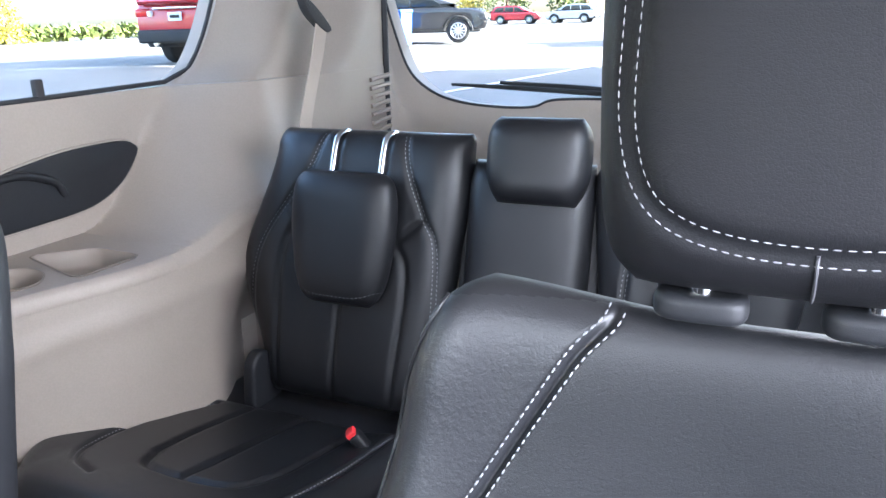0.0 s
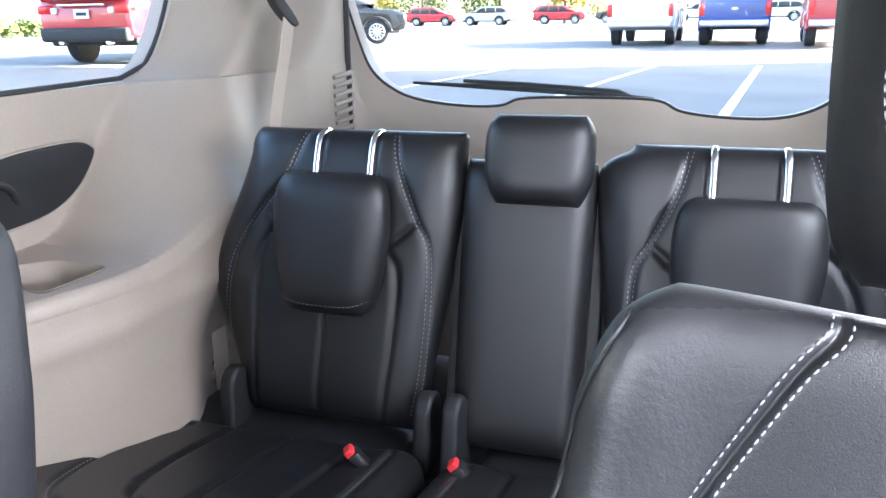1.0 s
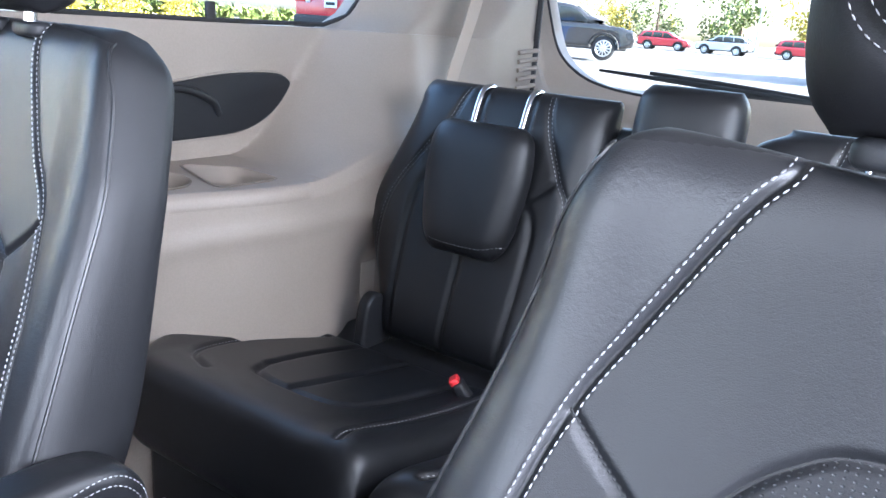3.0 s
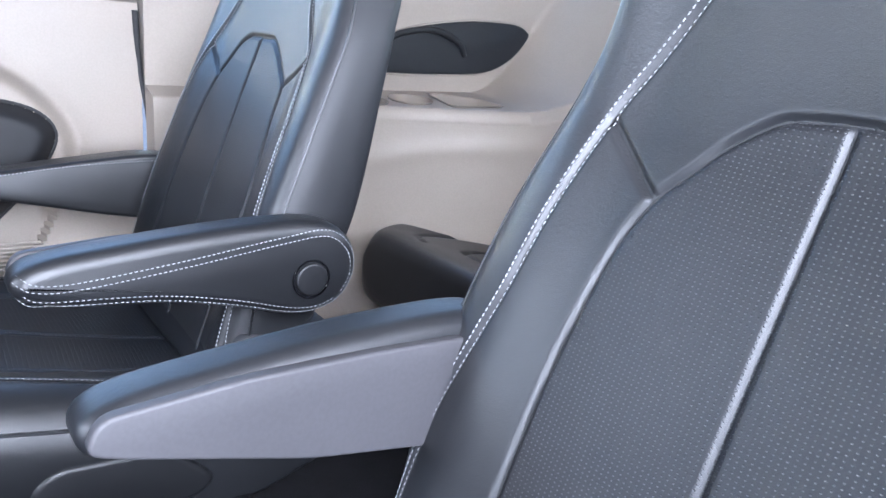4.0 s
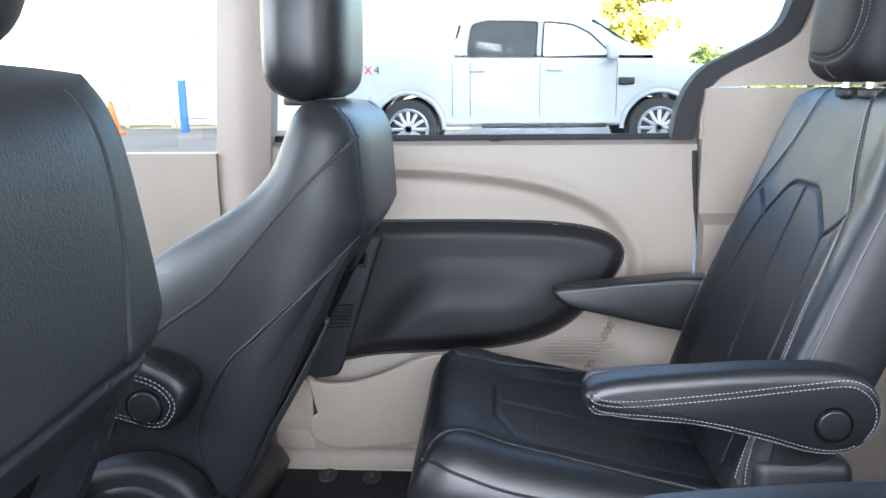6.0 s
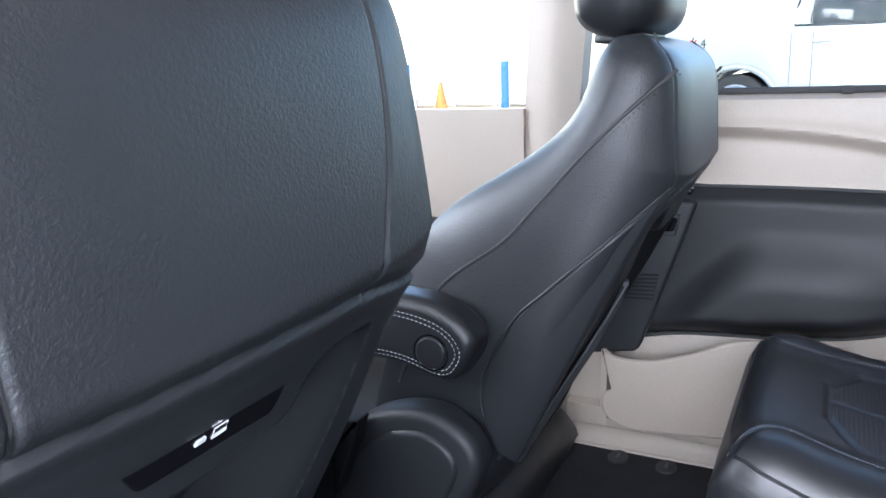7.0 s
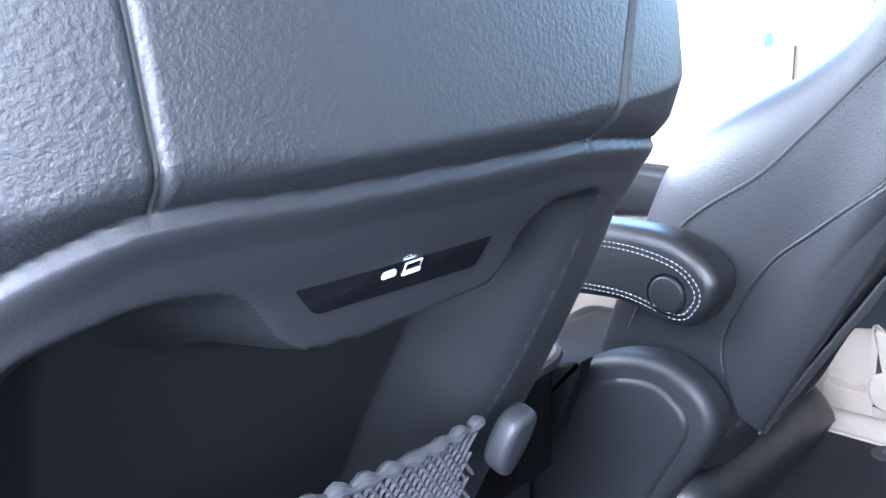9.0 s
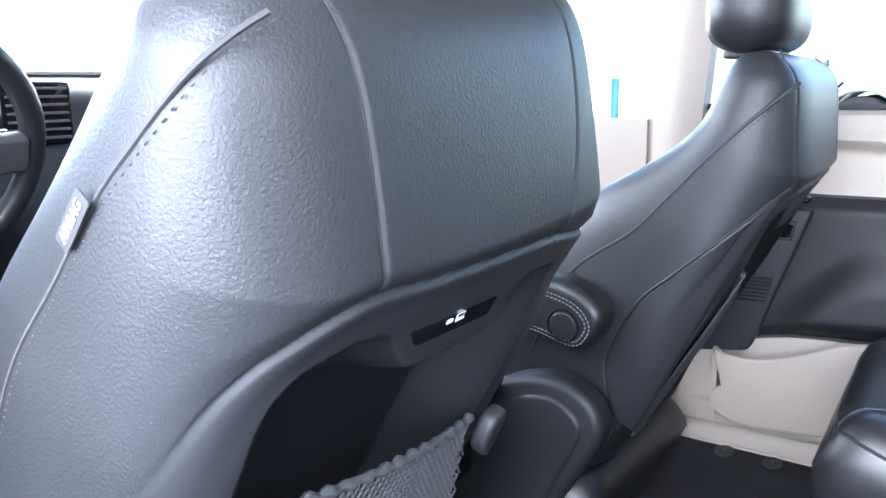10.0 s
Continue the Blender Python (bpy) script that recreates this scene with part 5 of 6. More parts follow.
    # cushion and base
    cp = Pad(0.52, profile([(0, 0.22), (0.04, 0.25), (0.4, 0.25), (0.52, 0.23)]), 0.07, 0.07, p=6, q=8, detail=lambda x, z: 0.02 * smoothstep(0.13, 0.21, np.abs(x)))
    part("cushion", cp.build(flat(cx, y0 - 0.47, z0 - 0.02, 6), 50, 50)[0], leather, seat, sharp=80)
    part("base", box((cx, y0 - 0.2, 0.11), (0.40, 0.42, 0.20), 0.03), plastic_dark, seat)
    return seat, pad, M


drv, _, dM = front_seat(0.425, 0.278, 0.231, 20, "black leather driver's seat with switch panel on its back", True, 1.1, 3.8)
# switch panel of the rear screens
def rear_face(x, z, lift=0.0):
    return dM @ Vector((x, -(0.0805 + 0.04 * (x + 0.05)) - lift, z))


C0, C1, C3 = [rear_face(*p) for p in ((-0.057, 0.462), (0.053, 0.4565), (-0.043, 0.445))]
pu = (C1 - C0).normalized()
pn = pu.cross((C3 - C0)).normalized()
if pn.y < 0:
    pn = -pn
pv = pn.cross(pu).normalized()
PLEN = (C1 - C0).length


def panel_at(u, v, w):
    return tuple(C0 + pu * u + pv * v + pn * w)


if (C3 - C0).dot(pv) < 0:
    pv = -pv
surround = filleted([(-0.005, -0.004), (PLEN + 0.005, -0.004), (PLEN - 0.009, 0.0235), (0.014, 0.0225)], 0.006)
sw = part("switch_panel", plump(surround, 0.008, 0.0012, lambda u, v, w: panel_at(u, v, w - 0.007)), plastic_dark, drv, "dark panel round the screen switches")
part("gloss_plate", plump(filleted([(0.0, 0.0), (PLEN, 0.0), (PLEN - 0.010, 0.020), (0.014, 0.0185)], 0.004), 0.002, 0.0006, lambda u, v, w: panel_at(u, v, w + 0.0002)), plastic_gloss, sw, "piano black switch plate")


def icon(pts, r=0.0004):
    return tube([panel_at(u, v, 0.0026) for u, v in pts], r, 6)


ic = 0.054
part("switch_icon", plump(filleted([(ic - 0.0095, 0.0082), (ic - 0.003, 0.0078), (ic - 0.003, 0.0108), (ic - 0.0102, 0.0112)], 0.0012), 0.001, 0.0003, lambda u, v, w: panel_at(u, v, 0.0020 + w)), white_mark, sw, "white screen symbol")
part("switch_icon", icon([(ic + 0.002, 0.0068), (ic + 0.0105, 0.0064), (ic + 0.0100, 0.0115), (ic + 0.001, 0.0119), (ic + 0.002, 0.0068)], 0.0004), white_mark, sw)
part("switch_icon", icon([(ic + 0.002, 0.0110), (ic + 0.0098, 0.0106)], 0.0007), white_mark, sw)
part("switch_icon", icon([(ic + 0.000, 0.0012), (ic + 0.0060, 0.0010), (ic + 0.0058, 0.0044), (ic + 0.000, 0.0046), (ic + 0.000, 0.0012)], 0.00025), white_mark, sw)
part("switch_icon", icon([(ic + 0.0012, 0.0034), (ic + 0.0024, 0.0022), (ic + 0.0034, 0.0034), (ic + 0.0048, 0.0022)], 0.00025), white_mark, sw)
# cargo net below, with its hook
part("net_hook", plump(rounded([(0.0, 0.0), (0.010, 0.012), (0.016, 0.035), (0.010, 0.045), (-0.006, 0.040), (-0.012, 0.015)], 6), 0.016, 0.005,
                              lambda u, v, w: tuple(dM @ Vector((0.104 + u, -0.084 - w, 0.276 + v)))), plastic_dark, drv, "dark plastic net hook")
cords = []
NA, NB, NCc, ND = [dM @ Vector(p) for p in ((0.088, -0.081, 0.315), (-0.12, -0.069, 0.350), (-0.11, -0.101, 0.117), (0.085, -0.104, 0.118))]


def net_at(u, v):
    p = NA.lerp(NB, u).lerp(ND.lerp(NCc, u), v)
    return p + Vector((0, 0.006 * math.sin(math.pi * u) * (1 - v), -0.003 * math.sin(math.pi * u) * (1 - v)))


for k in range(52):
    for dirn in (1, -1):
        pts = []
        for t in np.linspace(0, 1, 12):
            u, v = (k - 22) / 30 * 1.0 + (t * 0.7 if dirn > 0 else -t * 0.7 + 0.7), t
            if 0 <= u <= 1:
                pts.append(net_at(u, v))
        if len(pts) > 2:
            cords.append(tube(pts, 0.0014, 4))
part("cargo_net", join(*cords), net_cord, drv, "dark elastic mesh net", smooth=False, kind="stuff")
part("net_edge", tube([net_at(u, 0) + Vector((0, 0, 0.001 * math.sin(u * 90))) for u in np.linspace(0, 1, 60)], [0.0036 + 0.0010 * math.sin(k * 1.3) for k in range(60)], 8), net_cord, drv)
# airbag tag on the outer cheek
text = bpy.data.curves.new("airbag_tag", 'FONT')
text.body, text.size, text.extrude, text.align_x, text.align_y = "AIRBAG", 0.0085, 0.0002, 'CENTER', 'CENTER'
AT = dM @ Vector((-0.1965, 0.036, 0.512))
AX, AN = (dM.to_3x3() @ Vector((0.0, -0.40, 0.917))).normalized(), (dM.to_3x3() @ Vector((-1, 0.0, 0.0))).normalized()
AY = AN.cross(AX)
TM = Matrix(((AX.x, AY.x, AN.x, 0), (AX.y, AY.y, AN.y, 0), (AX.z, AY.z, AN.z, 0), (0, 0, 0, 1)))
part("airbag_tag", plump(filleted([(-0.019, -0.006), (0.019, -0.006), (0.019, 0.006), (-0.019, 0.006)], 0.002), 0.0012, 0.0004,
                               lambda u, v, w: tuple(AT + AX * u + AY * v + AN * w)), rubber, drv, "black airbag tag with pale letters")
lt = new("letters", text)
lt.parent = drv
text.materials.append(white_mark)
lt.matrix_local = Matrix.Translation(AT + AN * 0.0016 - drv.location) @ TM

pas, ppad, pM = front_seat(-0.418, 0.305, 0.163, 21, "black leather front passenger seat with armrest on the aisle side", False, 0.0, 0.0, 1.09)
arm_out = rounded([(0.0, 0.40), (-0.02, 0.445), (0.0, 0.485), (0.15, 0.500), (0.282, 0.501), (0.337, 0.486), (0.370, 0.455), (0.362, 0.416), (0.328, 0.391), (0.245, 0.407), (0.12, 0.400)], 6)
arm = part("armrest", plump(arm_out, 0.062, 0.018, lambda u, v, w: (-0.194 + w, u, v)), leather, pas, "padded armrest with pale double stitching")
rows = []
L1 = curve([(0.08, 0.472), (0.20, 0.478), (0.27, 0.477), (0.325, 0.464), (0.349, 0.440), (0.344, 0.418), (0.322, 0.405), (0.245, 0.421), (0.08, 0.415)], 8)
for k in (0.003, -0.003):
    L2 = spaced(offset_line(L1, k), 0.006)
    edge = from_line(np.vstack([arm_out, arm_out[:1]]), L2[:, 0], L2[:, 1])
    X = -0.1315 - (0.018 - np.sqrt(np.clip(0.018 ** 2 - np.clip(0.018 - edge, 0, 0.018) ** 2, 0, 1)))
    rows.append(stitches(np.stack([X, L2[:, 0], L2[:, 1]], 1), np.tile([1.0, 0, 0], (len(L2), 1)), w=0.0008, length=0.005))
part("stitching", join(*rows), thread, arm, "pale double stitching", smooth=False, kind="stuff")
circ = [(0.0215 * math.cos(a), 0.0215 * math.sin(a)) for a in np.linspace(0, 2 * math.pi, 28, endpoint=False)]
part("pivot_button", plump(np.array(circ), 0.006, 0.003, lambda u, v, w: (-0.136 + w, 0.312 + u, 0.430 + v)), leather_soft, arm, "round pivot cover")
part("pivot_ring", tube([(-0.1318, 0.312 + 0.024 * math.cos(a), 0.430 + 0.024 * math.sin(a)) for a in np.linspace(0, 2 * math.pi, 33)], 0.0012, 6), plastic_gloss, arm)
shield_out = rounded([(0.10, 0.05), (0.11, 0.22), (0.17, 0.296), (0.232, 0.334), (0.300, 0.344), (0.352, 0.322), (0.374, 0.288), (0.368, 0.25), (0.335, 0.19), (0.28, 0.10), (0.24, 0.05)], 6)
shield = part("side_shield", plump(shield_out, 0.055, 0.016, lambda u, v, w: (-0.19 + w, u, v)), plastic_dark, pas, "dark plastic recliner shield")
face_out = rounded([(0.12, 0.06), (0.13, 0.20), (0.185, 0.270), (0.235, 0.305), (0.292, 0.317), (0.330, 0.300), (0.345, 0.276), (0.338, 0.245), (0.305, 0.18), (0.25, 0.08)], 6)
part("shield_face", plump(face_out, 0.016, 0.010, lambda u, v, w: (-0.146 + w, u, v)), plastic_dark, shield, "raised face of the shield")
# flap of the console beside the shield
part("belt_stalk", plump(filleted([(0.10, 0.20), (0.115, 0.300), (0.215, 0.332), (0.205, 0.300), (0.17, 0.21)], 0.006), 0.03, 0.006, lambda u, v, w: (-0.135 + w, u, v)), plastic_black, pas, "black belt buckle sleeve")
G = [[tuple(pM @ Vector((x, float(ppad.front(x, z)) - 0.004 - 0.010 * math.sin(math.pi * (x + 0.12) / 0.2401) ** 0.5, z))) for x in np.linspace(-0.12, 0.12, 24)] for z in np.linspace(0.06, 0.36, 20)]
part("map_pocket", slab(G, (0, 0.003, 0)), net_cord, pas, "dark mesh map pocket")
part("pocket_hem", tube(G[-1], 0.004, 8), rubber, pas)

# console between the front seats, dashboard and steering wheel
con = thing("console", (0.0, -0.1, 0.0), "dark floor console between the front seats", "console")
part("body", box((0.0, -0.18, 0.15), (0.20, 0.66, 0.30), 0.03), plastic_dark, con)
part("bin_rim", tube(curve([(-0.09, 0.10, 0.352), (-0.10, 0.17, 0.345), (-0.06, 0.20, 0.34), (0.06, 0.20, 0.34), (0.10, 0.16, 0.345), (0.10, 0.08, 0.35)], 8), 0.008, 8), plastic_grey, con)
part("bin", box((0.0, 0.14, 0.26), (0.18, 0.10, 0.16), 0.02), plastic_gloss, con)
dash = thing("dashboard", (0, -0.9, 0.4), "dark dashboard with air vents", "dashboard", kind="structure")
part("body", plump(filleted([(-1.25, 0.45), (-0.66, 0.42), (-0.60, 0.56), (-0.62, 0.76), (-0.70, 0.80), (-1.25, 0.77)], 0.04), 1.58, 0.02, lambda u, v, w: (-0.79 + w, u, v)), plastic_dark, dash)
part("top_edge", tube([(-0.78, -0.66, 0.803), (0, -0.66, 0.807), (0.78, -0.66, 0.803)], 0.008, 8), chrome, dash, "bright trim strip")
for vx in (0.115, 0.70, -0.62):
    v1 = part("vent_frame", plump(filleted([(vx - 0.065, 0.680), (vx + 0.065, 0.680), (vx + 0.065, 0.792), (vx - 0.065, 0.792)], 0.012), 0.03, 0.005, lambda u, v, w: (u, -0.625 + w, v)), plastic_gloss, dash)
    for k in range(7):
        part("vent_slat", box((vx, -0.593, 0.693 + 0.0145 * k), (0.11, 0.008, 0.005), 0.0015), plastic_grey, v1)
wheel = thing("steering_wheel", (0.468, -0.31, 0.68), "dark leather steering wheel with silver trim", "steering wheel")
WM = pose(0.468, -0.31, 0.690, 66, 0, 0)
ringw = [tuple(WM @ Vector((0.185 * math.cos(a), 0.185 * math.sin(a), 0))) for a in np.linspace(0, 2 * math.pi, 49)]
part("rim", tube(ringw, 0.017, 12), leather, wheel)
part("hub", moved(plump(rounded([(0.08, 0.0), (0.06, 0.06), (0, 0.07), (-0.06, 0.06), (-0.08, 0), (-0.05, -0.07), (0.05, -0.07)], 6), 0.04, 0.012, lambda u, v, w: (u, v, w - 0.03)), WM), plastic_dark, wheel)
for k in (-1, 1):
    part("spoke", moved(plump(filleted([(k * 0.06, 0.03), (k * 0.17, 0.035), (k * 0.175, -0.02), (k * 0.06, -0.03)], 0.012), 0.025, 0.008, lambda u, v, w: (u, v, w - 0.02)), WM), plastic_grey, wheel)
    part("spoke_trim", moved(tube([(k * 0.075, 0.028, 0.008), (k * 0.15, 0.03, 0.008), (k * 0.155, -0.014, 0.008), (k * 0.075, -0.02, 0.008), (k * 0.075, 0.028, 0.008)], 0.004, 8), WM), chrome, wheel, "silver spoke trim")
part("column", tube([(0.468, -0.325, 0.675), (0.468, -0.62, 0.56)], 0.04, 16), plastic_dark, wheel)

# ---- outside ----
def ground_z(x, y):
    d = np.hypot(x, y - 0.9)
    return -0.40 + 0.25 * smoothstep(3, 8, d) + 0.25 * smoothstep(-6, -14, x) * smoothstep(8, 14, y) * smoothstep(60, 20, d)


r = np.r_[0, np.linspace(1.5, 14, 26), np.linspace(16, 60, 22), 90, 150, 300, 700, 2000]
a = np.linspace(0, 2 * math.pi, 73)
R_, A_ = np.meshgrid(r, a, indexing="ij")
GX, GY = R_ * np.cos(A_), 0.9 + R_ * np.sin(A_)
gv = np.stack([GX, GY, ground_z(GX, GY)], -1).reshape(-1, 3)
gf = [(i * 73 + j, (i + 1) * 73 + j, (i + 1) * 73 + j + 1, i * 73 + j + 1) for i in range(len(r) - 1) for j in range(72)]
asphalt = material("worn asphalt", (0.13, 0.128, 0.125), 0.85, bump=(("noise", 60, 0.4, 0.01),), mottle=0.3, mscale=0.4, speckle=0.25, sscale=40)
solo("ground", (gv, gf), asphalt, "grey asphalt car park", "ground", kind="structure")

line_paint = material("worn white line paint", (0.55, 0.55, 0.53), 0.8, mottle=0.35, mscale=3)
concrete = material("cream rendered wall", (0.60, 0.55, 0.42), 0.85, bump=(("noise", 40, 0.3, 0.004),), mottle=0.08, mscale=0.7)
grey_wall = material("grey metal cladding", (0.42, 0.43, 0.44), 0.6, mottle=0.08, mscale=0.5)
white_paint = material("white painted metal", (0.75, 0.76, 0.77), 0.4, mottle=0.03)
blue_paint = material("blue painted steel", (0.03, 0.13, 0.45), 0.4, mottle=0.1)
orange = material("orange plastic", (0.8, 0.16, 0.02), 0.5)
# pale base colour paints in the bright sky mirrored by the panes
sky_tone_glass = material("window glass with painted sky reflection", (0.60, 0.64, 0.65), 0.1, mottle=0.2, mscale=0.8)
dark_glass = material("dark tinted glass", (0.02, 0.025, 0.028), 0.05, mottle=0.05)
tyre = material("tyre rubber", (0.025, 0.025, 0.026), 0.85, bump=(("noise", 80, 0.4, 0.004),))
alloy = material("alloy wheel", (0.55, 0.56, 0.57), 0.3, metal=0.9)
lamp_red = material("red lamp glass", (0.55, 0.02, 0.02), 0.15)
lamp_clear = material("clear lamp glass", (0.7, 0.7, 0.7), 0.1)
bark = material("brown bark", (0.10, 0.07, 0.05), 0.9, bump=(("noise", 30, 0.6, 0.02),), mottle=0.3)
leaf_gold = material("yellow-green leaves", (0.30, 0.25, 0.03), 0.6, mottle=0.4, mscale=2)
leaf_green = material("green leaves", (0.08, 0.11, 0.025), 0.6, mottle=0.4, mscale=2)


def paint(name, c):
    return material(name, c, 0.25, mottle=0.03, coat=0.6)


# painted bay lines behind the van and along the truck
for k, (x0, y0, x1, y1) in enumerate(((-4.85, 8.2, -3.55, 16.8), (-2.05, 8.2, -0.72, 17.6), (0.33, 8.2, 1.25, 17.6), (-7.7, 8.2, -6.4, 16.4))):
    dx, dy = x1 - x0, y1 - y0
    n = math.hypot(dx, dy)
    ox, oy = -dy / n * 0.06, dx / n * 0.06
    G = [[(x0 + dx * t + q * ox, y0 + dy * t + q * oy, float(ground_z(x0 + dx * t + q * ox, y0 + dy * t + q * oy)) + 0.012) for q in (-1, 1)] for t in np.linspace(0, 1, 12)]
    solo("bay_line", slab(G, (0, 0, -0.006)), line_paint, "worn white bay line on the asphalt", "road marking", "bay lines", kind="structure")

# showroom behind the truck
shop = thing("showroom", (-16.5, -5.0, float(ground_z(-16.5, -5))), "cream showroom building with white framed windows", "building")
part("wall", box((-18.5, -2.05, 2.3), (5.0, 4.5, 5.2), 0.03), concrete, shop)
part("wall", box((-19.5, -14.2, 2.3), (5.0, 20.0, 5.2), 0.03), concrete, shop)
part("roof_edge", box((-16.0, -2.05, 4.98), (0.5, 4.7, 0.3), 0.03), grey_wall, shop)
for k in range(9):
    y = -5.0 - 1.1 * k
    w = part("window", box((-16.9, y, 0.95), (0.05, 1.02, 2.0)), sky_tone_glass, shop)
    part("window_frame", join(box((-16.86, y + 0.53, 0.95), (0.09, 0.07, 2.1)), box((-16.86, y, 0.15), (0.08, 1.1, 0.08)), box((-16.86, y, 0.85), (0.08, 1.1, 0.06)), box((-16.86, y, 1.95), (0.08, 1.1, 0.08))), white_paint, w)
for y in (-5.9, -8.4):
    solo("bollard", tube([(-15.6, y, -0.2), (-15.6, y, 0.95)], 0.09, 14), blue_paint, "blue painted steel bollard by the showroom", "bollard", "bollards")
cone = thing("traffic_cone", (-15.0, -7.2, -0.15), "orange traffic cone on the asphalt", "traffic cone")
part("cone", tube([(-15.0, -7.2, -0.12), (-15.0, -7.2, 0.55)], [0.17, 0.03], 16), orange, cone)
part("foot", box((-15.0, -7.2, -0.13), (0.42, 0.42, 0.05), 0.01), orange, cone)

# tall hall added out of view on the sunny side, so its shade covers the van
hall = thing("unseen_shade_hall", (17.0, 4.0, -0.15), "unseen tall grey block added to shade the van and yard", "building")
part("wall", box((18.0, 14.0, 6.8), (8.0, 18.4, 14.0), 0.05), grey_wall, hall)
part("roof", box((18.0, 14.0, 13.9), (8.4, 18.8, 0.25), 0.04), white_paint, hall)
part("wall", box((18.0, -7.1, 4.3), (8.0, 23.8, 9.0), 0.05), grey_wall, hall)
part("roof", box((18.0, -7.1, 8.9), (8.4, 23.8, 0.25), 0.04), white_paint, hall)
for k in range(5):
    part("bay_door", box((13.97, -15 + 6.5 * k, 1.9), (0.08, 4.0, 4.0), 0.02), white_paint, hall)


def wheels(parent, M, spots, r=0.39, w=0.26):
    for x, y in spots:
        out = [(r * math.cos(a), r * math.sin(a)) for a in np.linspace(0, 2 * math.pi, 28, endpoint=False)]
        s = 1 if y > 0 else -1
        t = part("wheel", moved(plump(np.array(out), w, 0.05, lambda u, v, q: (x + u, y - s * q, r + v)), M), tyre, parent)
        rim = [(0.64 * r * math.cos(a), 0.64 * r * math.sin(a)) for a in np.linspace(0, 2 * math.pi, 24, endpoint=False)]
        part("hub_plate", moved(plump(np.array(rim), 0.02, 0.006, lambda u, v, q: (x + u, y + s * (0.012 - q), r + v)), M), rubber, t)
        sp = [box((x, y, r), (0.045, 0.02, 1.22 * r), 0.006)]
        sp = [moved(sp[0], Matrix.Translation((x, y + s * 0.016, r)) @ Matrix.Rotation(k * math.pi / 6, 4, 'Y') @ Matrix.Translation((-x, -y, -r))) for k in range(6)]
        part("rim", moved(join(*sp, tube([(x + 0.64 * r * math.cos(a), y + s * 0.012, r + 0.64 * r * math.sin(a)) for a in np.linspace(0, 2 * math.pi, 29)], 0.022, 6)), M), alloy, t, "spoked alloy rim")


def side_body(outline, half, r, M, z0=0.0):
    return moved(plump(outline, 2 * half, r, lambda u, v, w: (u, w - half, v + z0)), M)


def arch_profile(front, rear, low, arches, r=0.47):
    """Lower body outline from rear to front with wheel arches cut in."""
    pts = [(rear, low + 0.1)]
    for ax in sorted(arches):
        for a in np.linspace(math.pi, 0, 11):
            pts.append((ax + r * math.cos(a), max(low, 0.39 + r * math.sin(a))))
    pts.append((front, low + 0.05))
    return pts


